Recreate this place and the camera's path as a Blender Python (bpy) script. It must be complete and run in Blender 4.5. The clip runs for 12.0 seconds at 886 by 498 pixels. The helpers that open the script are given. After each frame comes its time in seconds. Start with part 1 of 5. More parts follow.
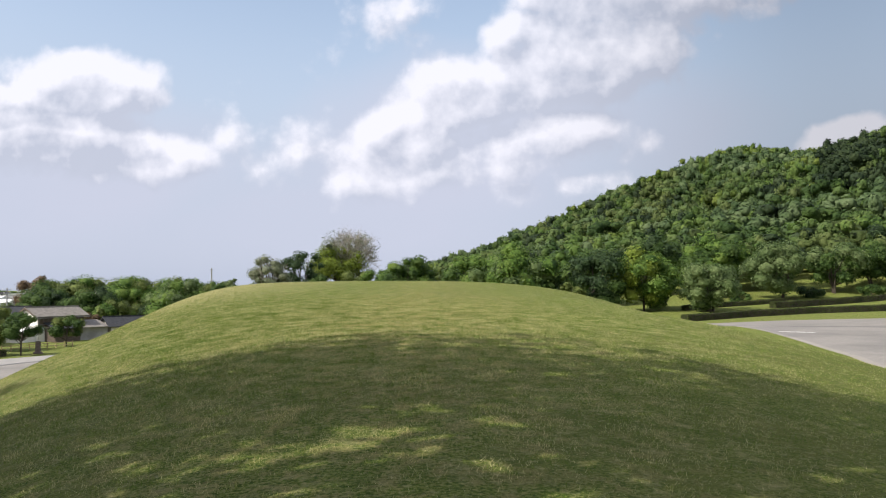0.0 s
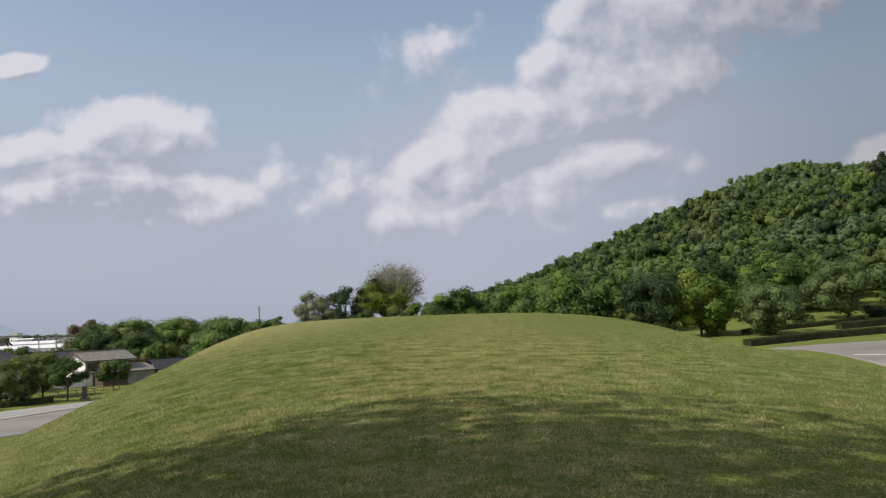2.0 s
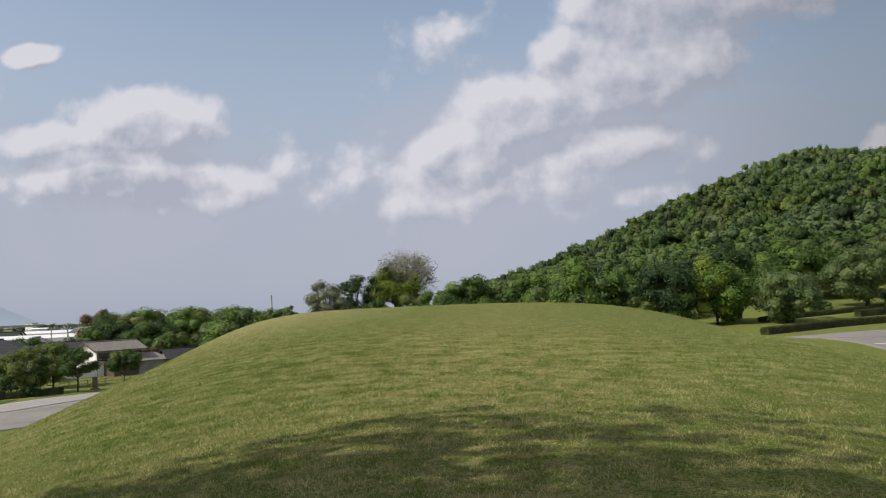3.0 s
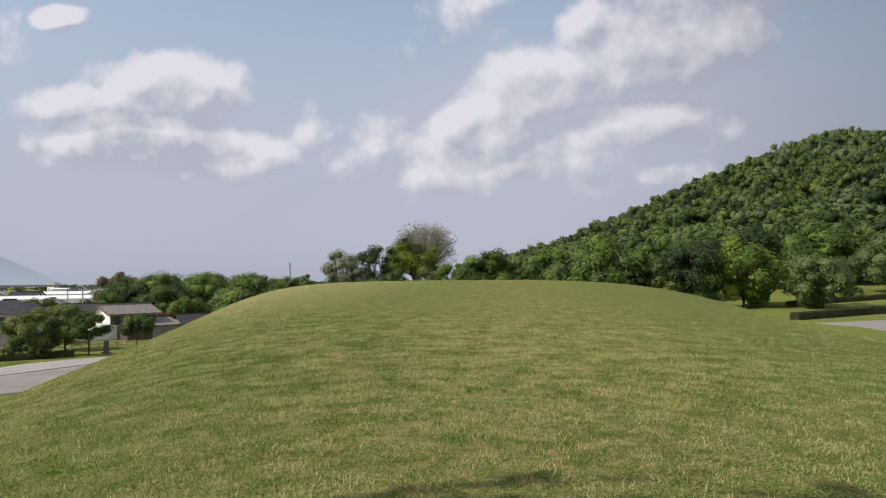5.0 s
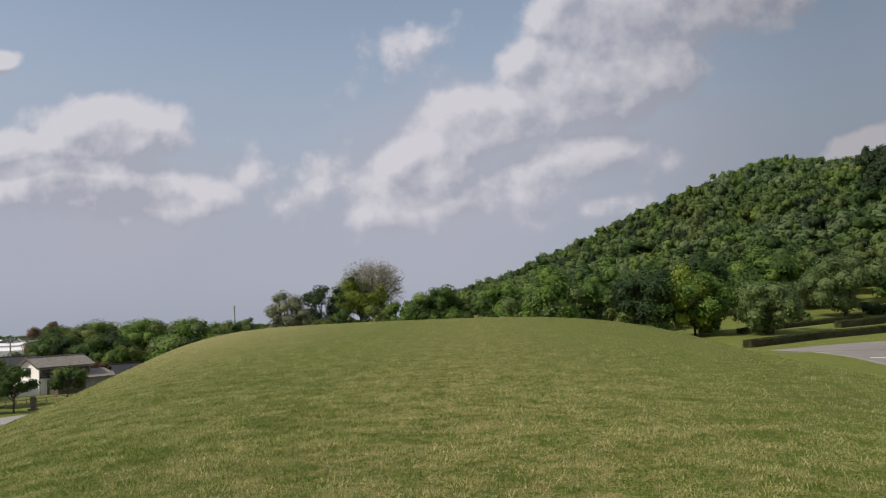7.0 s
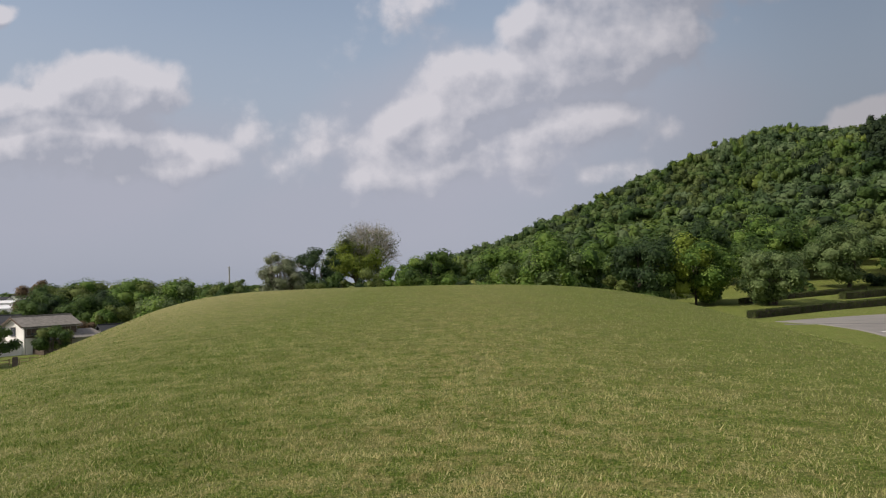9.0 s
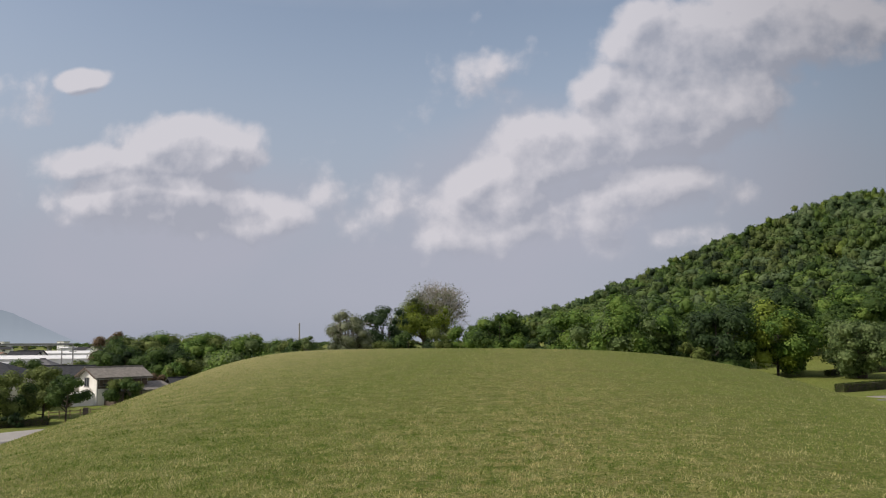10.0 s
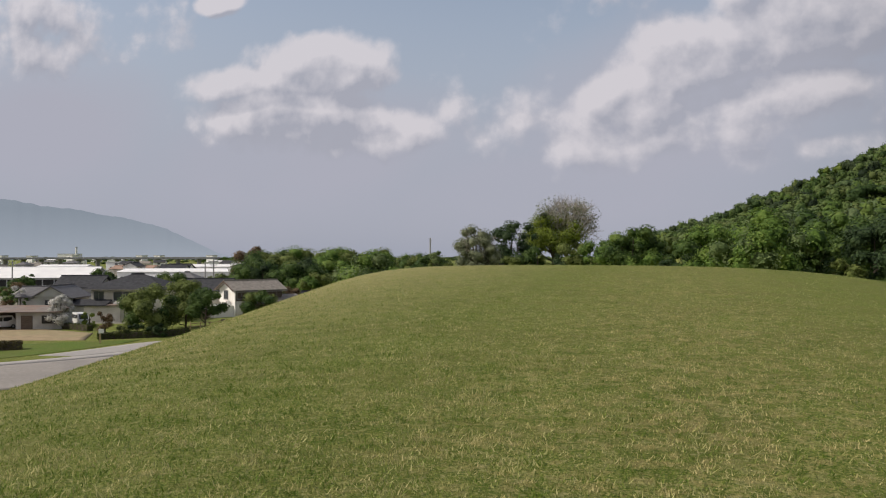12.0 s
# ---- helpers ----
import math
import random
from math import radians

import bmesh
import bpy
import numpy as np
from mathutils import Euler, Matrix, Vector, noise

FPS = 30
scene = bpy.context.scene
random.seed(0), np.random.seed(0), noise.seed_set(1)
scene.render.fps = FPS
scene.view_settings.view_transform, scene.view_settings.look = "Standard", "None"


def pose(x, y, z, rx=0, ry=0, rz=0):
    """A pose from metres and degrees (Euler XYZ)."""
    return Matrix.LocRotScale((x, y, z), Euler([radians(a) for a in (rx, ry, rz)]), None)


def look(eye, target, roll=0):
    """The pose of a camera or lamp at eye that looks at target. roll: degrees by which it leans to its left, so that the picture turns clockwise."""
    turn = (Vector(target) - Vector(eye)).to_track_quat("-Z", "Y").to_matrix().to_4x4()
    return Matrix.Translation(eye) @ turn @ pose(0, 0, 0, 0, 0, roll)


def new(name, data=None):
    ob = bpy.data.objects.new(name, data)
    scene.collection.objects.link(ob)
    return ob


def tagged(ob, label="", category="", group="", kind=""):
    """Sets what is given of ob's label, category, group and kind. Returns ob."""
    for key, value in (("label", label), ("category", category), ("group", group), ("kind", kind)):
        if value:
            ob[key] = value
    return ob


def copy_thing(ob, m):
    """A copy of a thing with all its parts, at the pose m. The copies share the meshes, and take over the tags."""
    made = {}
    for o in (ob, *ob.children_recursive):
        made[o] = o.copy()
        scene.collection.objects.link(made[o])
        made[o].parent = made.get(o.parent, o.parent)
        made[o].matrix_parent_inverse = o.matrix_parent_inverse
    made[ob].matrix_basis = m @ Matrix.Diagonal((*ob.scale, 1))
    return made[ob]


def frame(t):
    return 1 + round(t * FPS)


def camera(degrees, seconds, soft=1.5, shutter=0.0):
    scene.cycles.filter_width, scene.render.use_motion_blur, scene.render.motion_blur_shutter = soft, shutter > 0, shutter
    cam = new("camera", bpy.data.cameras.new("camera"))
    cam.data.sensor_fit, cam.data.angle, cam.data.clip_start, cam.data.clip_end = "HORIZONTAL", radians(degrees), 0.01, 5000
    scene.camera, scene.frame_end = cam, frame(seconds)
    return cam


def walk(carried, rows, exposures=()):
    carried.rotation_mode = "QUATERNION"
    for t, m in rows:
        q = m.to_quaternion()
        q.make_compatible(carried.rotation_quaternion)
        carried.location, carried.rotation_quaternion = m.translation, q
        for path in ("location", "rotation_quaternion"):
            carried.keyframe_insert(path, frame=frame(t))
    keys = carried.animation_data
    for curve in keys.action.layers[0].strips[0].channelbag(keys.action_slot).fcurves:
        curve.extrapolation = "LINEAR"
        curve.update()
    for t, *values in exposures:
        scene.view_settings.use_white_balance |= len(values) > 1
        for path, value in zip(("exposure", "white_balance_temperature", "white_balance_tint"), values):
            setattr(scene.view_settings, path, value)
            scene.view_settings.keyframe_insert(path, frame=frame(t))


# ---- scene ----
import itertools

# ---- camera and walk ----
cam = camera(56.0, 12.0, soft=1.1)
Z0 = 9.0  # height of the first eye above the lowland
PATH = [
    (0.0, 0.000, 0.000, 0.000, -0.00, 2.48, 0.54),
    (0.5, -0.140, 0.871, 0.039, 4.41, 4.34, 1.63),
    (1.0, -0.227, 1.729, 0.061, 2.72, 1.58, 2.10),
    (1.5, -0.273, 2.575, 0.123, 1.25, 3.91, 3.47),
    (2.0, -0.296, 3.404, 0.170, 3.19, 4.68, 2.40),
    (2.5, -0.312, 4.200, 0.248, 1.84, 5.37, 1.37),
    (3.0, -0.302, 5.018, 0.297, 4.05, 3.90, 2.59),
    (3.2, -0.324, 5.347, 0.284, 3.52, 3.84, 0.56),
    (4.8, -0.631, 7.996, 0.449, 2.36, 1.26, 0.71),
    (5.0, -0.652, 8.359, 0.471, 5.29, 2.04, 0.80),
    (5.5, -0.691, 9.244, 0.512, 3.93, 1.06, 2.68),
    (6.0, -0.760, 10.059, 0.542, 3.08, 3.47, 3.71),
    (6.5, -0.802, 10.943, 0.568, 2.42, 3.29, 3.03),
    (7.0, -0.883, 11.733, 0.631, 1.77, 4.47, 2.75),
    (7.2, -0.898, 12.082, 0.642, 5.01, 3.79, 4.89),
    (8.8, -0.923, 15.018, 0.736, 2.51, 1.46, 4.07),
    (9.0, -0.925, 15.372, 0.746, 1.51, 2.00, 1.84),
    (9.5, -0.923, 16.240, 0.780, 5.31, 5.77, 4.06),
    (10.0, -0.985, 17.116, 0.810, 6.19, 6.25, 0.32),
    (10.5, -1.091, 18.035, 0.810, 13.54, 4.43, 2.27),
    (11.0, -1.106, 18.896, 0.785, 14.76, 2.64, 0.24),
    (11.5, -1.139, 19.742, 0.814, 11.52, 0.43, 1.94),
    (12.0, -1.199, 20.628, 0.858, 15.13, 0.46, 0.12),
]
walk(cam, [(t, pose(x, y, z + Z0, 90 + pitch, roll, yaw)) for t, x, y, z, yaw, pitch, roll in PATH],
     exposures=[(0.0, 0.45, 6500, 10), (0.5, 0.21, 6500, 10), (1.0, 0.08, 6520, 10), (2.0, -0.06, 6560, 10), (3.2, -0.06, 6600, 10), (5.0, 0.06, 6660, 11), (5.5, -0.08, 6680, 11), (7.0, -0.2, 6720, 11), (9.0, -0.2, 6720, 11), (12.0, -0.2, 6820, 12)])

# ---- world, sun ----
SUN_EL, SUN_AZ = radians(42), radians(247)  # azimuth clockwise from +y
to_sun = Vector((math.sin(SUN_AZ) * math.cos(SUN_EL), math.cos(SUN_AZ) * math.cos(SUN_EL), math.sin(SUN_EL)))
sun = new("sun", bpy.data.lights.new("sun", "SUN"))
sun.data.energy, sun.data.angle, sun.data.color = 3.9, radians(0.55), (1.0, 0.945, 0.85)
sun.matrix_world = look(to_sun * 100, (0, 0, 0))

world = bpy.data.worlds.new("sky")
scene.world = world
world.use_nodes = True
wn, wl = world.node_tree.nodes, world.node_tree.links
wn.clear()


def wnode(kind, operation="", data_type="", blend_type=""):
    n = wn.new(kind)
    if operation:
        n.operation = operation
    if data_type:
        n.data_type = data_type
    if blend_type:
        n.blend_type = blend_type
    return n


def wmath(op, a, b=None, c=None, clamp=False):
    n = wnode("ShaderNodeMath", operation=op)
    n.use_clamp = clamp
    for i, v in enumerate((a, b, c)):
        if v is None:
            continue
        if isinstance(v, (int, float)):
            n.inputs[i].default_value = v
        else:
            wl.new(v, n.inputs[i])
    return n.outputs[0]


sky = wnode("ShaderNodeTexSky")
sky.sky_type, sky.sun_disc, sky.sun_elevation, sky.sun_rotation = "NISHITA", False, SUN_EL, SUN_AZ
sky.air_density, sky.dust_density, sky.ozone_density = 1.0, 1.6, 1.4
coord = wnode("ShaderNodeTexCoord")
sep = wnode("ShaderNodeSeparateXYZ")
wl.new(coord.outputs["Generated"], sep.inputs[0])
inv = wmath("DIVIDE", 1.0, sep.outputs[1])
comb = wnode("ShaderNodeCombineXYZ")
wl.new(wmath("MULTIPLY", sep.outputs[0], inv), comb.inputs[0])
wl.new(wmath("MULTIPLY", sep.outputs[2], inv), comb.inputs[1])
# cloud banks: centre across and up, half sizes, turn, weight
BANKS = [
    (-0.440, 0.241, 0.129, 0.054, 0, 1.15),
    (-0.558, 0.231, 0.085, 0.031, 5, 0.95),
    (-0.392, 0.243, 0.071, 0.042, -5, 1.05),
    (-0.484, 0.184, 0.156, 0.054, 0, 1.15),
    (-0.366, 0.162, 0.112, 0.042, -5, 0.95),
    (-0.581, 0.340, 0.045, 0.020, 0, 1.20),
    (-0.859, 0.319, 0.129, 0.068, -10, 0.75),
    (-0.679, 0.318, 0.068, 0.041, 20, 0.45),
    (-1.113, 0.294, 0.176, 0.102, 0, 0.80),
    (0.244, 0.359, 0.183, 0.075, 10, 1.00),
    (0.196, 0.279, 0.163, 0.071, 14, 1.10),
    (0.100, 0.293, 0.071, 0.054, 38, 1.05),
    (0.046, 0.231, 0.149, 0.062, 16, 1.10),
    (-0.041, 0.188, 0.115, 0.054, 25, 1.00),
    (-0.062, 0.138, 0.102, 0.042, 10, 0.75),
    (0.127, 0.178, 0.095, 0.042, 5, 0.85),
    (0.137, 0.366, 0.075, 0.054, 30, 1.00),
    (0.471, 0.386, 0.061, 0.024, 5, 1.00),
    (0.368, 0.361, 0.102, 0.054, 10, 0.75),
    (-0.090, 0.319, 0.088, 0.037, 20, 0.20),
    (-0.034, 0.339, 0.030, 0.018, 0, 0.24),
    (-0.172, 0.164, 0.030, 0.015, 0, 0.30),
    (0.487, 0.175, 0.071, 0.024, 18, 0.90),
    (0.094, 0.111, 0.054, 0.020, 0, 0.30),
    (0.173, 0.119, 0.061, 0.020, 0, 0.36),
    (-0.224, 0.176, 0.109, 0.041, 0, 0.20),
    (0.079, 0.167, 0.176, 0.054, 8, 0.75),
]
VEILS = [
    (-0.447, 0.134, 0.271, 0.109, 0, 0.75),
    (-0.129, 0.077, 0.353, 0.088, 0, 0.60),
    (0.017, 0.162, 0.285, 0.149, 14, 0.75),
    (-0.505, 0.114, 0.285, 0.115, 0, 0.70),
    (-0.859, 0.173, 0.258, 0.136, 0, 0.75),
    (0.256, 0.183, 0.176, 0.095, 12, 0.40),
]


def ellipses(vec, rows, steep):
    """The union of soft-edged ellipses, each level inside."""
    out = None
    for cx, cy, sx, sy, turn, weight in rows:
        mp = wnode("ShaderNodeMapping")
        mp.vector_type = "TEXTURE"
        mp.inputs["Location"].default_value = (cx, cy, 0)
        mp.inputs["Rotation"].default_value = (0, 0, radians(turn))
        mp.inputs["Scale"].default_value = (sx, sy, 1)
        wl.new(vec, mp.inputs["Vector"])
        ln = wnode("ShaderNodeVectorMath", operation="LENGTH")
        wl.new(mp.outputs[0], ln.inputs[0])
        one = wmath("MULTIPLY", wmath("MINIMUM", wmath("MULTIPLY", wmath("SUBTRACT", 1.0, ln.outputs["Value"]), steep), 1.0), weight)
        out = one if out is None else wmath("SMOOTH_MAX", out, one, 0.12)
    return out


def wnoise(vec, scale, detail, rough):
    n = wnode("ShaderNodeTexNoise")
    n.noise_dimensions = "2D"
    n.inputs["Scale"].default_value, n.inputs["Detail"].default_value, n.inputs["Roughness"].default_value = scale, detail, rough
    wl.new(vec, n.inputs["Vector"])
    return wmath("SUBTRACT", n.outputs[0], 0.5)


def cloud_density(offset, detail):
    """How thick the cloud stands at each place of the sky: the banks, broken up by billows and noise."""
    add = wnode("ShaderNodeVectorMath", operation="ADD")
    wl.new(comb.outputs[0], add.inputs[0])
    add.inputs[1].default_value = (*offset, 0)
    vec = add.outputs[0]
    puff = wnode("ShaderNodeTexVoronoi")
    puff.voronoi_dimensions, puff.feature = "2D", "SMOOTH_F1"
    puff.inputs["Scale"].default_value, puff.inputs["Detail"].default_value, puff.inputs["Smoothness"].default_value = 19.0, 2.5, 0.7
    wl.new(vec, puff.inputs["Vector"])
    rough = wmath("ADD", wmath("MULTIPLY", wnoise(vec, 8.5, detail, 0.64), 1.5), wmath("MULTIPLY", wmath("SUBTRACT", 0.36, puff.outputs["Distance"]), 0.60))
    return wmath("ADD", wmath("MAXIMUM", ellipses(vec, BANKS, 1.9), -0.8), rough)


dens = cloud_density((0, 0), 9.0)
sunny = cloud_density((-0.014, 0.024), 5.0)
mask = wnode("ShaderNodeMapRange")
mask.interpolation_type = "SMOOTHSTEP"
wl.new(dens, mask.inputs["Value"])
mask.inputs["From Min"].default_value, mask.inputs["From Max"].default_value = -0.26, 0.46
mask.inputs["To Max"].default_value = 0.90
edge = wmath("MULTIPLY", wmath("SUBTRACT", dens, sunny), 1.05)
thick = wmath("MULTIPLY", wmath("SUBTRACT", dens, 0.7), -0.20)
relief = wmath("ADD", wmath("ADD", 0.45, edge), wmath("ADD", thick, wmath("MULTIPLY", wnoise(comb.outputs[0], 5.0, 3.0, 0.5), 0.55)), clamp=True)
shade = wnode("ShaderNodeValToRGB")
shade.color_ramp.elements[0].color, shade.color_ramp.elements[1].color = (4.55, 4.85, 5.85, 1), (7.90, 7.85, 8.60, 1)
shade.color_ramp.elements[0].position, shade.color_ramp.elements[1].position = 0.10, 0.95
wl.new(relief, shade.inputs[0])
veil = wmath("MULTIPLY", wmath("ADD", ellipses(comb.outputs[0], VEILS, 1.6), wmath("MULTIPLY", wnoise(comb.outputs[0], 4.0, 6.0, 0.55), 0.6)), 1.25, clamp=True)
# pale haze towards the horizon
haze = wnode("ShaderNodeMapRange")
haze.interpolation_type = "SMOOTHERSTEP"
wl.new(sep.outputs[2], haze.inputs["Value"])
haze.inputs["From Min"].default_value, haze.inputs["From Max"].default_value = 0.44, 0.03
haze.inputs["To Min"].default_value, haze.inputs["To Max"].default_value = 0.0, 0.92
gain = wnode("ShaderNodeMix", data_type="RGBA", blend_type="MULTIPLY")
gain.inputs["Factor"].default_value = 1.0
wl.new(sky.outputs[0], gain.inputs["A"])
gain.inputs["B"].default_value = (2.15, 1.86, 1.62, 1)
hz = wnode("ShaderNodeMix", data_type="RGBA")
wl.new(haze.outputs[0], hz.inputs["Factor"])
wl.new(gain.outputs["Result"], hz.inputs["A"])
hz.inputs["B"].default_value = (4.20, 4.72, 6.00, 1)
# the air is clearer and deeper away from the sun
clear = wnode("ShaderNodeMapRange")
clear.interpolation_type = "SMOOTHSTEP"
wl.new(wmath("MULTIPLY", sep.outputs[0], inv), clear.inputs["Value"])
clear.inputs["From Min"].default_value, clear.inputs["From Max"].default_value = 0.05, 0.50
clear.inputs["To Min"].default_value, clear.inputs["To Max"].default_value = 1.0, 0.66
thin = wnode("ShaderNodeMix", data_type="RGBA")
wl.new(veil, thin.inputs["Factor"])
wl.new(hz.outputs["Result"], thin.inputs["A"])
thin.inputs["B"].default_value = (4.90, 5.18, 6.30, 1)
# unseen broken cloud added overhead and all round, to raise the fill light
over = wnode("ShaderNodeTexNoise")
over.inputs["Scale"].default_value, over.inputs["Detail"].default_value, over.inputs["Roughness"].default_value = 2.6, 7.0, 0.6
wl.new(coord.outputs["Generated"], over.inputs["Vector"])
cover = wmath("MULTIPLY", wmath("SUBTRACT", over.outputs[0], 0.44), 6.0, clamp=True)
ahead = wmath("MULTIPLY", wmath("MULTIPLY", wmath("SUBTRACT", sep.outputs[1], 0.45), 5.0, clamp=True), wmath("MULTIPLY", wmath("SUBTRACT", 0.50, sep.outputs[2]), 8.0, clamp=True))
round_about = wmath("MULTIPLY", cover, wmath("SUBTRACT", 1.0, ahead))
broken = wnode("ShaderNodeMix", data_type="RGBA")
wl.new(round_about, broken.inputs["Factor"])
wl.new(thin.outputs["Result"], broken.inputs["A"])
broken.inputs["B"].default_value = (8.4, 8.2, 8.4, 1)
mix = wnode("ShaderNodeMix", data_type="RGBA")
wl.new(wmath("MULTIPLY", mask.outputs[0], ahead), mix.inputs["Factor"])
wl.new(broken.outputs["Result"], mix.inputs["A"])
wl.new(shade.outputs[0], mix.inputs["B"])
deep = wnode("ShaderNodeVectorMath", operation="SCALE")
wl.new(mix.outputs["Result"], deep.inputs[0])
wl.new(clear.outputs[0], deep.inputs["Scale"])
bg = wnode("ShaderNodeBackground")
bg.inputs["Strength"].default_value = 0.092
wl.new(deep.outputs[0], bg.inputs["Color"])
wl.new(bg.outputs[0], wnode("ShaderNodeOutputWorld").inputs["Surface"])


# ---- materials ----
def material(name, colours, scale=4.0, detail=6.0, rough=0.8, bump=0.0, bump_scale=40.0, island=0.0, obj=0.0, metal=0.0,
             through_light=0.0, second=None, second_scale=0.4, coords="Object", spec=0.3, stretch=None, band=0.4, bump_deep=0.05):
    """A surface whose colour runs through colours by noise, with a second, larger variation, fine relief and per-piece change."""
    m = bpy.data.materials.new(name)
    m.use_nodes = True
    nt = m.node_tree
    n, l = nt.nodes, nt.links
    b = n["Principled BSDF"]
    b.inputs["Roughness"].default_value, b.inputs["Metallic"].default_value = rough, metal
    b.inputs["Specular IOR Level"].default_value = spec
    tc = n.new("ShaderNodeTexCoord")
    vec = tc.outputs[coords]
    if stretch:
        mp = n.new("ShaderNodeMapping")
        mp.inputs["Scale"].default_value = stretch
        l.new(vec, mp.inputs["Vector"])
        vec = mp.outputs[0]
    tex = n.new("ShaderNodeTexNoise")
    tex.inputs["Scale"].default_value, tex.inputs["Detail"].default_value = scale, detail
    l.new(vec, tex.inputs["Vector"])
    ramp = n.new("ShaderNodeValToRGB")
    el = ramp.color_ramp.elements
    while len(el) < len(colours):
        el.new(0.5)
    for i, c in enumerate(colours):
        el[i].position = 0.5 - band / 2 + band * i / max(1, len(colours) - 1)
        el[i].color = (*c, 1)
    fac = tex.outputs[0]
    if island or obj:
        src = n.new("ShaderNodeNewGeometry").outputs["Random Per Island"] if island else n.new("ShaderNodeObjectInfo").outputs["Random"]
        mm = n.new("ShaderNodeMath")
        mm.operation = "MULTIPLY_ADD"
        l.new(src, mm.inputs[0])
        mm.inputs[1].default_value = island or obj
        sub = n.new("ShaderNodeMath")
        sub.operation = "SUBTRACT"
        l.new(fac, sub.inputs[0])
        sub.inputs[1].default_value = (island or obj) / 2
        l.new(sub.outputs[0], mm.inputs[2])
        fac = mm.outputs[0]
    l.new(fac, ramp.inputs[0])
    col = ramp.outputs[0]
    if second:
        t2 = n.new("ShaderNodeTexNoise")
        t2.inputs["Scale"].default_value, t2.inputs["Detail"].default_value = second_scale, 4.0
        l.new(vec, t2.inputs["Vector"])
        mr = n.new("ShaderNodeMapRange")
        mr.inputs["From Min"].default_value, mr.inputs["From Max"].default_value = 0.42, 0.68
        l.new(t2.outputs[0], mr.inputs["Value"])
        mx = n.new("ShaderNodeMix")
        mx.data_type = "RGBA"
        l.new(mr.outputs[0], mx.inputs["Factor"])
        l.new(col, mx.inputs["A"])
        mx.inputs["B"].default_value = (*second, 1)
        col = mx.outputs["Result"]
    l.new(col, b.inputs["Base Color"])
    if bump:
        t3 = n.new("ShaderNodeTexNoise")
        t3.inputs["Scale"].default_value, t3.inputs["Detail"].default_value = bump_scale, 4.0
        l.new(vec, t3.inputs["Vector"])
        bp = n.new("ShaderNodeBump")
        bp.inputs["Strength"].default_value, bp.inputs["Distance"].default_value = bump, bump_deep
        l.new(t3.outputs[0], bp.inputs["Height"])
        l.new(bp.outputs[0], b.inputs["Normal"])
    if through_light:
        tr = n.new("ShaderNodeBsdfTranslucent")
        l.new(col, tr.inputs["Color"])
        ms = n.new("ShaderNodeMixShader")
        ms.inputs[0].default_value = through_light
        l.new(b.outputs[0], ms.inputs[1])
        l.new(tr.outputs[0], ms.inputs[2])
        l.new(ms.outputs[0], n["Material Output"].inputs["Surface"])
    return m


def leaves(name, dark, mid, light):
    return material(name, [dark, mid, light], scale=0.5, detail=3, rough=0.6, island=0.3, through_light=0.30, spec=0.25, bump=1.0, bump_scale=3.5, bump_deep=0.25)


M_LAWN = material("lawn", [(0.060, 0.100, 0.014), (0.155, 0.200, 0.038), (0.275, 0.285, 0.090)], scale=36.0, detail=7, rough=0.9, bump=0.9,
                  bump_scale=70, second=(0.160, 0.176, 0.046), second_scale=0.55, band=0.25, spec=0.1)
_n, _l = M_LAWN.node_tree.nodes, M_LAWN.node_tree.links
_base = _n["Principled BSDF"].inputs["Base Color"]
_mp, _tx, _mr, _mx = _n.new("ShaderNodeMapping"), _n.new("ShaderNodeTexNoise"), _n.new("ShaderNodeMapRange"), _n.new("ShaderNodeMix")
_mp.inputs["Scale"].default_value = (0.6, 1.0, 1.0)
_tx.inputs["Scale"].default_value, _tx.inputs["Detail"].default_value, _tx.inputs["Roughness"].default_value = 1.1, 9.0, 0.72
_mr.inputs["From Min"].default_value, _mr.inputs["From Max"].default_value, _mr.inputs["To Max"].default_value = 0.46, 0.66, 0.6
_mx.data_type = "RGBA"
_mx.inputs["B"].default_value = (0.095, 0.125, 0.024, 1)
_l.new(_n["Texture Coordinate"].outputs["Object"], _mp.inputs["Vector"])
_l.new(_mp.outputs[0], _tx.inputs["Vector"])
_l.new(_tx.outputs[0], _mr.inputs["Value"])
_l.new(_mr.outputs[0], _mx.inputs["Factor"])
_l.new(_base.links[0].from_socket, _mx.inputs["A"])
_l.new(_mx.outputs["Result"], _base)
# drier, straw-coloured turf on the mound's left flank, its grazing sunlight painted in too
_sp, _dr, _no, _mu, _m2 = _n.new("ShaderNodeSeparateXYZ"), _n.new("ShaderNodeMapRange"), _n.new("ShaderNodeTexNoise"), _n.new("ShaderNodeMath"), _n.new("ShaderNodeMix")
_l.new(_n["Texture Coordinate"].outputs["Object"], _sp.inputs[0])
_l.new(_sp.outputs[0], _dr.inputs["Value"])
_dr.inputs["From Min"].default_value, _dr.inputs["From Max"].default_value, _dr.inputs["To Max"].default_value = -5.0, -15.0, 1.5
_no.inputs["Scale"].default_value, _no.inputs["Detail"].default_value, _no.inputs["Roughness"].default_value = 2.2, 9.0, 0.7
_l.new(_n["Texture Coordinate"].outputs["Object"], _no.inputs["Vector"])
_mu.operation, _mu.use_clamp = "MULTIPLY", True
_lo, _fl = _n.new("ShaderNodeMapRange"), _n.new("ShaderNodeMath")
_lo.inputs["From Min"].default_value, _lo.inputs["From Max"].default_value = -31.0, -22.0
_l.new(_sp.outputs[0], _lo.inputs["Value"])
_fl.operation = "MULTIPLY"
_l.new(_dr.outputs[0], _fl.inputs[0])
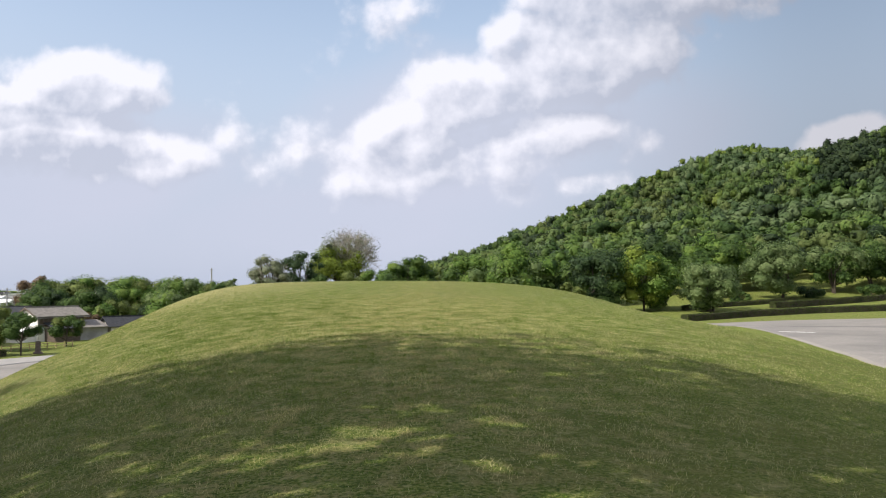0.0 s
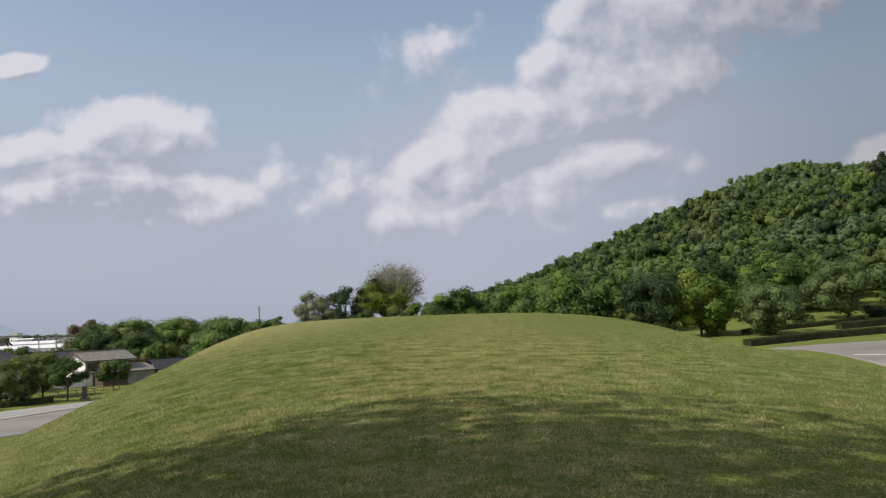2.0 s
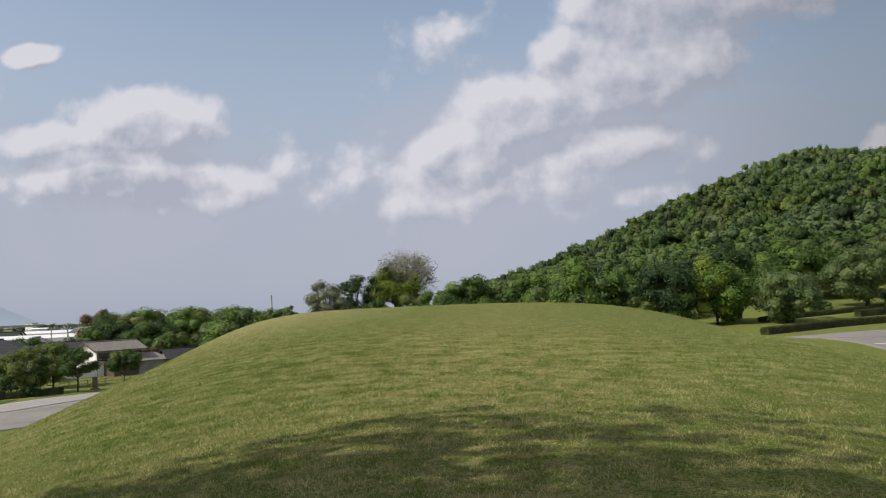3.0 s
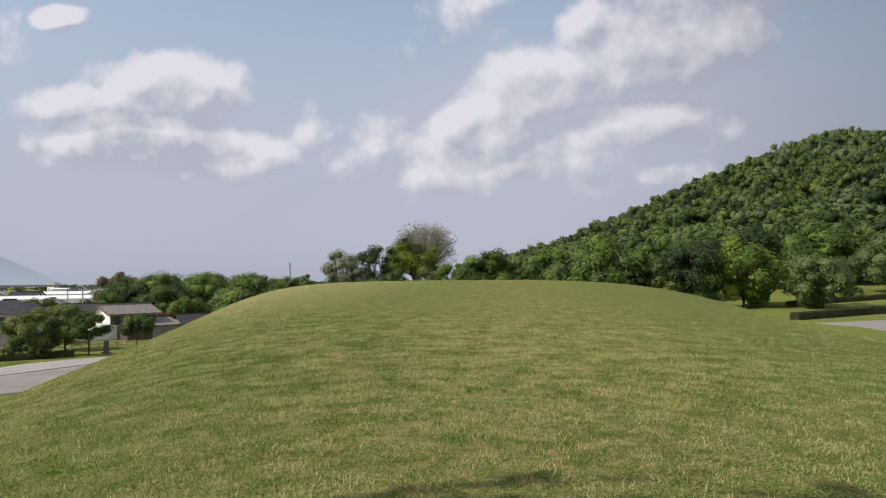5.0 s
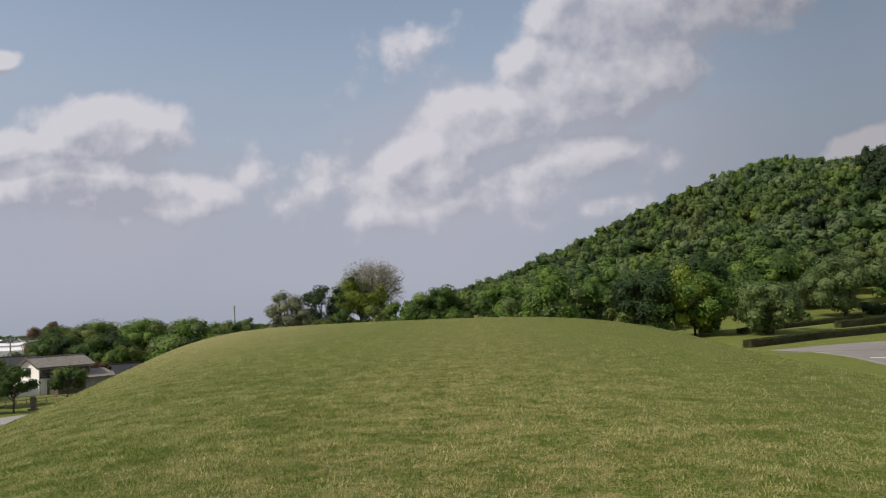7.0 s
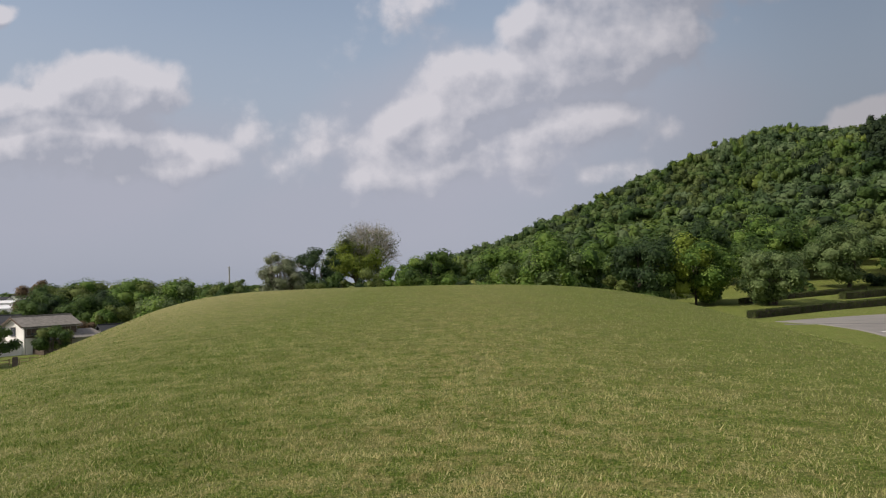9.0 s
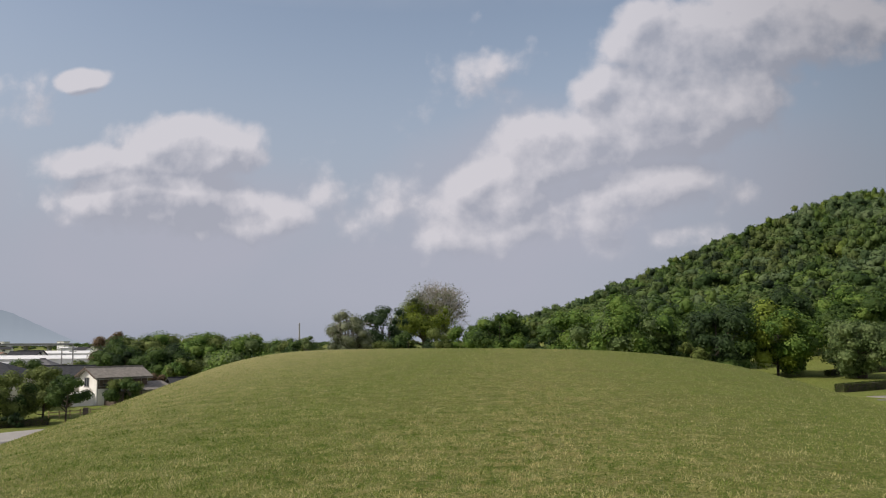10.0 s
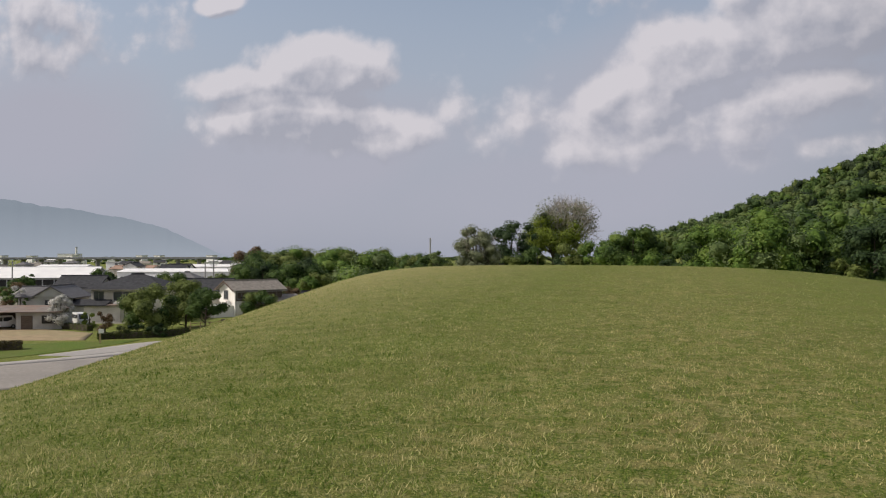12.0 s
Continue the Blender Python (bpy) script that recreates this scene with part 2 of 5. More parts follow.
_l.new(_lo.outputs[0], _fl.inputs[1])
_l.new(_fl.outputs[0], _mu.inputs[0])
_l.new(_no.outputs[0], _mu.inputs[1])
_m2.data_type = "RGBA"
_m2.inputs["B"].default_value = (0.36, 0.325, 0.15, 1)
_l.new(_mu.outputs[0], _m2.inputs["Factor"])
_l.new(_mx.outputs["Result"], _m2.inputs["A"])
_l.new(_m2.outputs["Result"], _base)
M_BLADE = material("grass_blade", [(0.098, 0.168, 0.020), (0.225, 0.295, 0.056), (0.50, 0.47, 0.22)], scale=2.2, detail=8, rough=0.7, island=0.34, band=0.20,
                   through_light=0.25, spec=0.2)


def worn(m, straw, most):
    """Dry, trodden turf in patches along the top of the mound, where people walk."""
    n, l = m.node_tree.nodes, m.node_tree.links
    base = n["Principled BSDF"].inputs["Base Color"]
    old = base.links[0].from_socket
    sp, sh, ab, ac, no, rg_, mu, mx = (n.new("ShaderNode" + k) for k in ("SeparateXYZ", "Math", "Math", "MapRange", "TexNoise", "MapRange", "Math", "Mix"))
    vec = n["Texture Coordinate"].outputs["Object"]
    l.new(vec, sp.inputs[0])
    sh.operation, ab.operation, mu.operation = "ADD", "ABSOLUTE", "MULTIPLY"
    sh.inputs[1].default_value = 0.7
    l.new(sp.outputs[0], sh.inputs[0])
    l.new(sh.outputs[0], ab.inputs[0])
    l.new(ab.outputs[0], ac.inputs["Value"])
    ac.inputs["From Min"].default_value, ac.inputs["From Max"].default_value = 4.6, 0.6
    no.inputs["Scale"].default_value, no.inputs["Detail"].default_value, no.inputs["Roughness"].default_value = 4.5, 10.0, 0.75
    l.new(vec, no.inputs["Vector"])
    l.new(no.outputs[0], rg_.inputs["Value"])
    rg_.inputs["From Min"].default_value, rg_.inputs["From Max"].default_value, rg_.inputs["To Max"].default_value = 0.48, 0.58, most
    l.new(ac.outputs[0], mu.inputs[0])
    l.new(rg_.outputs[0], mu.inputs[1])
    mx.data_type = "RGBA"
    l.new(mu.outputs[0], mx.inputs["Factor"])
    l.new(old, mx.inputs["A"])
    mx.inputs["B"].default_value = (*straw, 1)
    l.new(mx.outputs["Result"], base)


worn(M_LAWN, (0.38, 0.305, 0.14), 0.45)
worn(M_BLADE, (0.62, 0.50, 0.25), 0.75)


def patches(m, colour, scale, lo, hi, most, squash=(1, 1, 1)):
    """Clumps of another colour, thrown over the whole surface with ragged edges."""
    n, l = m.node_tree.nodes, m.node_tree.links
    base = n["Principled BSDF"].inputs["Base Color"]
    old = base.links[0].from_socket
    mp, no, mr, mx = (n.new("ShaderNode" + k) for k in ("Mapping", "TexNoise", "MapRange", "Mix"))
    mp.inputs["Scale"].default_value = squash
    l.new(n["Texture Coordinate"].outputs["Object"], mp.inputs["Vector"])
    l.new(mp.outputs[0], no.inputs["Vector"])
    no.inputs["Scale"].default_value, no.inputs["Detail"].default_value, no.inputs["Roughness"].default_value = scale, 8.0, 0.68
    l.new(no.outputs[0], mr.inputs["Value"])
    mr.inputs["From Min"].default_value, mr.inputs["From Max"].default_value, mr.inputs["To Max"].default_value = lo, hi, most
    mx.data_type = "RGBA"
    l.new(mr.outputs[0], mx.inputs["Factor"])
    l.new(old, mx.inputs["A"])
    mx.inputs["B"].default_value = (*colour, 1)
    l.new(mx.outputs["Result"], base)


patches(M_LAWN, (0.38, 0.345, 0.160), 3.4, 0.56, 0.67, 0.45)
patches(M_LAWN, (0.105, 0.158, 0.025), 5.2, 0.52, 0.70, 0.32)
patches(M_LAWN, (0.42, 0.385, 0.19), 12.0, 0.55, 0.64, 0.50)
patches(M_LAWN, (0.060, 0.098, 0.014), 15.0, 0.54, 0.64, 0.45)
patches(M_BLADE, (0.62, 0.53, 0.27), 3.4, 0.56, 0.66, 0.60)
patches(M_BLADE, (0.120, 0.190, 0.028), 7.5, 0.52, 0.66, 0.35)
M_VERGE = material("verge_grass", [(0.075, 0.125, 0.022), (0.125, 0.180, 0.038)], scale=5, detail=8, rough=0.9, bump=0.8, bump_scale=30, second=(0.13, 0.15, 0.045), second_scale=0.25, spec=0.1)
M_ROAD = material("asphalt", [(0.235, 0.218, 0.20), (0.30, 0.28, 0.26)], scale=3, rough=0.9, bump=0.3, bump_scale=60, second=(0.20, 0.19, 0.18), second_scale=0.15)
M_PAVE = material("pavement", [(0.29, 0.28, 0.27), (0.36, 0.345, 0.33)], scale=2, rough=0.9, bump=0.2, second=(0.30, 0.29, 0.28), second_scale=0.2)
M_KERB = material("kerb_concrete", [(0.12, 0.12, 0.12), (0.18, 0.18, 0.17)], scale=2, rough=0.9)
M_PAINT = material("road_paint", [(0.62, 0.62, 0.60), (0.78, 0.78, 0.76)], scale=9, rough=0.7)
M_SAND = material("bare_sand", [(0.25, 0.19, 0.115), (0.36, 0.285, 0.18)], scale=0.8, rough=0.95, bump=0.4, second=(0.27, 0.24, 0.13), second_scale=0.12)
M_LOT = material("gravel_lot", [(0.20, 0.19, 0.17), (0.30, 0.285, 0.26)], scale=0.25, rough=0.95, bump=0.3, second=(0.12, 0.135, 0.07), second_scale=0.07)
M_BARK = material("bark", [(0.05, 0.04, 0.03), (0.12, 0.10, 0.08)], scale=6, rough=0.95, bump=0.8, bump_scale=14, stretch=(1, 1, 0.25))
M_TWIG = material("pale_twigs", [(0.26, 0.24, 0.20), (0.40, 0.37, 0.31)], scale=3, rough=0.9, island=0.4)
L_YELLOW = leaves("leaf_yellow_green", (0.075, 0.110, 0.014), (0.185, 0.250, 0.030), (0.275, 0.340, 0.052))
L_BRIGHT = leaves("leaf_bright", (0.044, 0.096, 0.015), (0.116, 0.206, 0.034), (0.200, 0.290, 0.060))
L_MID = leaves("leaf_mid", (0.027, 0.059, 0.012), (0.068, 0.126, 0.027), (0.117, 0.181, 0.043))
L_DARK = leaves("leaf_dark", (0.016, 0.034, 0.012), (0.037, 0.072, 0.024), (0.068, 0.111, 0.039))
L_PALE = leaves("leaf_pale", (0.051, 0.088, 0.025), (0.119, 0.176, 0.058), (0.194, 0.254, 0.103))
L_OLIVE = leaves("leaf_olive", (0.060, 0.088, 0.020), (0.140, 0.184, 0.043), (0.214, 0.262, 0.074))
L_GREY = leaves("leaf_grey_green", (0.092, 0.114, 0.059), (0.187, 0.217, 0.126), (0.275, 0.301, 0.199))
L_BROWN = leaves("leaf_brown", (0.080, 0.054, 0.030), (0.169, 0.114, 0.060), (0.247, 0.175, 0.096))
L_BLOSSOM = leaves("blossom", (0.35, 0.35, 0.33), (0.58, 0.58, 0.55), (0.78, 0.78, 0.76))
L_HEDGE = leaves("leaf_hedge", (0.029, 0.042, 0.012), (0.068, 0.090, 0.024), (0.117, 0.138, 0.041))
L_HEDGE_RED = leaves("leaf_hedge_brown", (0.048, 0.042, 0.018), (0.103, 0.090, 0.036), (0.146, 0.138, 0.054))
M_PLASTER = material("white_plaster", [(0.78, 0.77, 0.74), (0.86, 0.855, 0.835)], scale=0.7, rough=0.9, second=(0.68, 0.66, 0.61), second_scale=0.35)
M_CREAM = material("cream_wall", [(0.62, 0.59, 0.53), (0.72, 0.69, 0.63)], scale=0.7, rough=0.9, second=(0.42, 0.39, 0.33), second_scale=0.35)
M_GREYWALL = material("grey_wall", [(0.40, 0.40, 0.39), (0.50, 0.49, 0.47)], scale=0.7, rough=0.9, second=(0.26, 0.25, 0.24), second_scale=0.3)
M_BROWNWALL = material("brown_boards", [(0.085, 0.065, 0.052), (0.14, 0.11, 0.09)], scale=1.2, rough=0.9, stretch=(1, 1, 6))
M_TILE_DARK = material("dark_roof_tiles", [(0.034, 0.036, 0.042), (0.060, 0.063, 0.070)], scale=2, rough=0.85, spec=0.15, bump=0.5, bump_scale=5)
M_TILE_GREY = material("grey_roof_tiles", [(0.10, 0.10, 0.108), (0.16, 0.16, 0.168)], scale=2, rough=0.7, bump=0.5, bump_scale=5)
M_TILE_BROWN = material("brown_roof_tiles", [(0.165, 0.15, 0.135), (0.27, 0.25, 0.225)], scale=2, rough=0.8, bump=0.5, bump_scale=5)
M_TIN = material("old_tin_roof", [(0.15, 0.13, 0.12), (0.24, 0.21, 0.19)], scale=1, rough=0.7, second=(0.22, 0.15, 0.11), second_scale=0.3)
M_WHITE_METAL = material("white_cladding", [(0.72, 0.73, 0.74), (0.82, 0.83, 0.83)], scale=0.3, rough=0.6)
M_GREY_METAL = material("grey_metal", [(0.35, 0.36, 0.37), (0.45, 0.46, 0.47)], scale=0.5, rough=0.6)
M_RUST = material("orange_roof", [(0.28, 0.19, 0.145), (0.37, 0.25, 0.19)], scale=0.4, rough=0.8)
M_DARK = material("dark_shade_and_shutter", [(0.02, 0.02, 0.02), (0.04, 0.04, 0.04)], scale=1, rough=0.8)
M_GLASS = material("window_glass", [(0.03, 0.035, 0.045), (0.07, 0.08, 0.09)], scale=0.6, rough=0.12, spec=0.6)
M_FRAME = material("window_frame", [(0.22, 0.21, 0.20), (0.30, 0.29, 0.28)], scale=3, rough=0.6)
M_WOOD = material("weathered_wood", [(0.34, 0.26, 0.14), (0.48, 0.38, 0.22)], scale=4, rough=0.9, stretch=(1, 1, 0.2))
M_STONE = material("monument_stone", [(0.13, 0.10, 0.09), (0.21, 0.17, 0.15)], scale=3, rough=0.9, bump=0.5, bump_scale=10)
M_CONCRETE = material("concrete", [(0.30, 0.30, 0.30), (0.40, 0.40, 0.39)], scale=0.6, rough=0.9, second=(0.24, 0.24, 0.24), second_scale=0.2)
M_VIADUCT = material("viaduct_steel", [(0.14, 0.15, 0.17), (0.20, 0.21, 0.23)], scale=0.05, rough=0.8)
M_VAN = material("white_car_paint", [(0.74, 0.75, 0.76), (0.80, 0.80, 0.81)], scale=1, rough=0.3, spec=0.5)
M_TYRE = material("tyre_rubber", [(0.02, 0.02, 0.02), (0.035, 0.035, 0.035)], scale=4, rough=0.9)
M_LAMP = material("lamp_lens", [(0.6, 0.58, 0.55), (0.75, 0.73, 0.7)], scale=4, rough=0.2)


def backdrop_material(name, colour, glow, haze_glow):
    """Far backdrop surface: the haze of distance is painted as emission, paler towards the foot."""
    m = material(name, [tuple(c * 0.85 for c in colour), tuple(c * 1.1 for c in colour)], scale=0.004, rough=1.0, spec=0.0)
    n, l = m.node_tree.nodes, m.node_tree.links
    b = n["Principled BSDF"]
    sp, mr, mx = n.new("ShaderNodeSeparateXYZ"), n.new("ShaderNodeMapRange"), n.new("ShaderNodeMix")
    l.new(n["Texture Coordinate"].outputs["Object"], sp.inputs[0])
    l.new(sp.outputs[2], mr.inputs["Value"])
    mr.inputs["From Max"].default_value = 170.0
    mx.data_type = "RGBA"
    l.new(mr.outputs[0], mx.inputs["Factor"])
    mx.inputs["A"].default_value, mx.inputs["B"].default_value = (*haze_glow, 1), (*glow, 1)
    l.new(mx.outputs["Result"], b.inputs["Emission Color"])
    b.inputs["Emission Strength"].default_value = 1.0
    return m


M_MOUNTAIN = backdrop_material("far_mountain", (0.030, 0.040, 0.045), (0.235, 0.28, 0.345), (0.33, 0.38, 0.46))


# ---- building blocks ----
def mesh_of(name, verts, faces, mats, mat_index=None, smooth=False):
    """One mesh from numpy arrays; every face has as many corners as faces has columns."""
    me = bpy.data.meshes.new(name)
    verts, faces = np.asarray(verts, np.float32), np.asarray(faces, np.int32)
    k = faces.shape[1]
    me.vertices.add(len(verts))
    me.vertices.foreach_set("co", verts.ravel())
    me.loops.add(faces.size)
    me.loops.foreach_set("vertex_index", faces.ravel())
    me.polygons.add(len(faces))
    me.polygons.foreach_set("loop_start", np.arange(0, faces.size, k, dtype=np.int32))
    if mat_index is not None:
        me.polygons.foreach_set("material_index", np.asarray(mat_index, np.int32))
    if smooth:
        me.polygons.foreach_set("use_smooth", np.ones(len(faces), bool))
    for m in mats:
        me.materials.append(m)
    me.update(calc_edges=True)
    return me


def part(name, bm, mat, parent=None, label="", m=None):
    """Links a bmesh or a mesh as one object under parent."""
    if isinstance(bm, bmesh.types.BMesh):
        me = bpy.data.meshes.new(name)
        bm.to_mesh(me)
        bm.free()
    else:
        me = bm
    if mat is not None and not me.materials:
        me.materials.append(mat)
    ob = new(name, me)
    ob.parent = parent
    if m is not None:
        ob.matrix_basis = m
    return tagged(ob, label) if label else ob


def thing(name, label, category, m, group="", kind=""):
    ob = new(name)
    ob.empty_display_size = 0.3
    ob.matrix_basis = m
    return tagged(ob, label, category, group, kind)


def box(x0, y0, z0, x1, y1, z1, bevel=0.0, bm=None):
    bm = bm or bmesh.new()
    made = bmesh.ops.create_cube(bm, size=1.0, matrix=Matrix.LocRotScale(((x0 + x1) / 2, (y0 + y1) / 2, (z0 + z1) / 2), None, (x1 - x0, y1 - y0, z1 - z0)))
    if bevel:
        edges = list({e for v in made["verts"] for e in v.link_edges})
        bmesh.ops.bevel(bm, geom=edges, offset=bevel, segments=2, affect="EDGES")
    return bm


def poly(points, depth, bm=None):
    """A plate of that depth along its normal from a flat outline."""
    bm = bm or bmesh.new()
    f = bm.faces.new([bm.verts.new(p) for p in points])
    f.normal_update()
    n = f.normal.copy()
    ex = bmesh.ops.extrude_face_region(bm, geom=[f])
    bmesh.ops.translate(bm, vec=n * depth, verts=[v for v in ex["geom"] if isinstance(v, bmesh.types.BMVert)])
    bmesh.ops.recalc_face_normals(bm, faces=bm.faces)
    return bm


def tube(points, radii, sides=7, bm=None):
    """A tapered, bent limb through points."""
    bm = bm or bmesh.new()
    rings = []
    for i, (p, r) in enumerate(zip(points, radii)):
        a, b = points[max(0, i - 1)], points[min(len(points) - 1, i + 1)]
        q = (Vector(b) - Vector(a)).to_track_quat("Z", "Y")
        rings.append([bm.verts.new(Vector(p) + q @ Vector((r * math.cos(2 * math.pi * k / sides), r * math.sin(2 * math.pi * k / sides), 0))) for k in range(sides)])
    for a, b in zip(rings, rings[1:]):
        for k in range(sides):
            bm.faces.new((a[k], a[(k + 1) % sides], b[(k + 1) % sides], b[k]))
    bm.faces.new(rings[-1])
    bm.faces.new(rings[0][::-1])
    return bm


# ---- the ground: an old burial mound on a lowland, a wooded hill behind ----
CREST_Y, CREST_Z = (-5, 10, 25, 40, 55, 70, 90), (-0.59, -0.53, -0.47, -0.34, 0.11, 0.72, 1.32)
SIDE_Y, SIDE_L, SIDE_R = (0, 20, 45, 75), (0.54, 7.88, 14.03, 20.21), (3.01, 9.89, 10.11, 10.88)


def soft(v):
    return np.logaddexp(0, v)


def eased(y, at, values, w):
    return sum(np.interp(y + o, at, values) for o in (-w, -w / 2, 0, w / 2, w)) / 5


def step(v):
    v = np.clip(v, 0, 1)
    return v * v * (3 - 2 * v)


def hill(x, y):
    z = np.array([cz - k * (np.sqrt((x - cx) ** 2 + (y - cy) ** 2 + r * r) - r) for cx, cy, cz, k, r in
                  ((156.6, 420.1, 72.0, 0.42, 15), (251.7, 348.8, 85.5, 0.37, 21), (73.8, 621.7, 34.0, 0.32, 38), (520, 420, 130, 0.36, 60), (25, 640, 18, 0.16, 40))])
    return 4 * np.log(np.exp(z / 4).sum(0))


def lowland(x, y):
    base = 1.6 + 1.75 * np.tanh((x - 2) / 22)
    base = base + 2.6 * step((y - 122) / 75) * step((x - 8) / 50) + 5 * step((y - 160) / 90) * step((x + 75) / 60) * step((140 - x) / 80)
    h = hill(x, y)
    return base + 3 * soft((h - base - 3) / 3)


def height(x, y):
    zc = eased(y, CREST_Y, CREST_Z, 6) + Z0
    left, right = eased(y, SIDE_Y, SIDE_L, 8), eased(y, SIDE_Y, SIDE_R, 8)
    z = zc - 0.516 * 1.953 * soft((-x - left) / 1.953) - 0.516 * 3.487 * soft((x - right) / 3.487)
    z = z - 0.511 * 1.717 * soft((y - 67.50) / 1.717) - 1.4 * soft((-22 - y) / 3)
    base = lowland(x, y)
    return base + 1.5 * soft((z - base) / 1.5)


def ground_z(x, y):
    return float(height(np.array([float(x)]), np.array([float(y)]))[0])


def spread(lo, hi, fine, far_lo, far_hi, grow=1.16):
    mid = list(np.arange(lo, hi + 1e-6, fine))
    up, s = [hi], fine
    while up[-1] < far_hi:
        s *= grow
        up.append(up[-1] + s)
    down, s = [lo], fine
    while down[-1] > far_lo:
        s *= grow
        down.append(down[-1] - s)
    return np.array(down[:0:-1] + mid + up[1:])


gx, gy = spread(-80, 60, 0.9, -4200, 4200, 1.13), spread(-30, 150, 0.9, -4200, 4500, 1.13)
XX, YY = np.meshgrid(gx, gy)
ZZ = height(XX.ravel(), YY.ravel())
idx = np.arange(len(gx) * len(gy)).reshape(len(gy), len(gx))
quads = np.stack([idx[:-1, :-1], idx[:-1, 1:], idx[1:, 1:], idx[1:, :-1]], -1).reshape(-1, 4)
tagged(new("ground", mesh_of("ground", np.stack([XX.ravel(), YY.ravel(), ZZ], 1), quads, [M_LAWN], smooth=True)),
       "mown green and straw-coloured lawn over a broad burial mound", "lawn", kind="structure")


def strip(name, centre, offset0, offset1, lift, thick, mat, label, category, kind="structure"):
    """A band along a bent line, between two offsets to its side, draped on the ground, with depth."""
    pts = [Vector((*p, 0)) for p in centre]
    fine = []
    for a, b in zip(pts, pts[1:]):
        n = max(2, int((b - a).length / 1.0))
        fine += [a.lerp(b, i / n) for i in range(n)]
    fine.append(pts[-1])
    for _ in range(30):
        fine = [fine[0]] + [(fine[i - 1] + 2 * fine[i] + fine[i + 1]) / 4 for i in range(1, len(fine) - 1)] + [fine[-1]]
    cols = max(2, int(abs(offset1 - offset0) / 1.0) + 1)
    verts, faces = [], []
    for i, p in enumerate(fine):
        d = (fine[min(i + 1, len(fine) - 1)] - fine[max(i - 1, 0)]).normalized()
        side = Vector((-d.y, d.x, 0))
        for k in range(cols):
            q = p + side * (offset0 + (offset1 - offset0) * k / (cols - 1))
            verts.append((q.x, q.y, ground_z(q.x, q.y) + lift))
    n = len(fine)
    top = np.arange(n * cols).reshape(n, cols)
    faces = np.stack([top[:-1, :-1], top[:-1, 1:], top[1:, 1:], top[1:, :-1]], -1).reshape(-1, 4).tolist()
    low = [(x, y, z - thick) for x, y, z in verts]
    m = n * cols
    rim = list(top[0]) + list(top[1:, -1]) + list(top[-1, -2::-1]) + list(top[-2:0:-1, 0])
    for a, b in zip(rim, rim[1:] + rim[:1]):
        faces.append([b, a, a + m, b + m])
    ob = new(name, mesh_of(name, verts + low, faces, [mat]))
    return tagged(ob, label, category, kind=kind)


# ---- trees ----
def leaf_cloud(blobs, count, size, rng, up=0.25, flat=0.8, tuft=0.55, skin=(0.8, 1.08), jitter=0.2):
    """Small leaf clumps on the shells of blobs (x, y, z, radius): arrays of corners and of four-cornered faces."""
    blobs = np.asarray(blobs, float)
    pick = rng.choice(len(blobs), count, p=blobs[:, 3] ** 2 / (blobs[:, 3] ** 2).sum())
    d = rng.normal(size=(count, 3))
    d[:, 2] = d[:, 2] + up
    d /= np.linalg.norm(d, axis=1, keepdims=True)
    r = blobs[pick, 3] * rng.uniform(*skin, count)
    c = blobs[pick, :3] + d * r[:, None] * np.array([1, 1, flat])
    n = d + np.array([0, 0, tuft]) + rng.normal(scale=jitter, size=(count, 3))
    n /= np.linalg.norm(n, axis=1, keepdims=True)
    a = np.cross(n, rng.normal(size=(count, 3)))
    a /= np.linalg.norm(a, axis=1, keepdims=True)
    b = np.cross(n, a)
    s = size * rng.uniform(0.55, 1.35, count)[:, None]
    fold = n * s * 0.15
    v = np.stack([c - a * s, c - b * s * 0.6 + fold, c + a * s, c + b * s * 0.6 - fold], 1).reshape(-1, 3)
    return v, np.arange(count * 4).reshape(-1, 4)


def ball_pattern(k):
    """A round body of k x k four-cornered faces a side: corners and faces."""
    t = np.tan(np.linspace(-math.pi / 4, math.pi / 4, k + 1))
    vs, fs = [], []
    for axis in range(3):
        for sign in (-1, 1):
            at = len(vs)
            for u in t:
                for w in t:
                    p = np.empty(3)
                    p[axis], p[(axis + 1) % 3], p[(axis + 2) % 3] = sign, u * sign, w
                    vs.append(p / np.linalg.norm(p))
            for i, j in itertools.product(range(k), range(k)):
                a = at + i * (k + 1) + j
                fs.append((a, a + k + 1, a + k + 2, a + 1))
    vs, weld, kept = np.round(np.array(vs), 6), {}, []
    to = []
    for p in map(tuple, vs):
        if p not in weld:
            weld[p] = len(kept)
            kept.append(p)
        to.append(weld[p])
    return np.array(kept), np.array([[to[i] for i in q] for q in fs])


BALL_V, BALL_F = ball_pattern(2)


def inner_foliage(blobs, share, flat, rng):
    """The dense inside of each bough: a lumpy, uneven body within its shell of leaves."""
    b = np.asarray(blobs, float)
    lump = rng.uniform(0.72, 1.12, (len(b), len(BALL_V), 1))
    v = b[:, None, :3] + BALL_V[None] * lump * (b[:, 3] * share)[:, None, None] * np.array([1, 1, flat])
    f = BALL_F[None] + (np.arange(len(b)) * len(BALL_V))[:, None, None]
    return v.reshape(-1, 3), f.reshape(-1, 4)


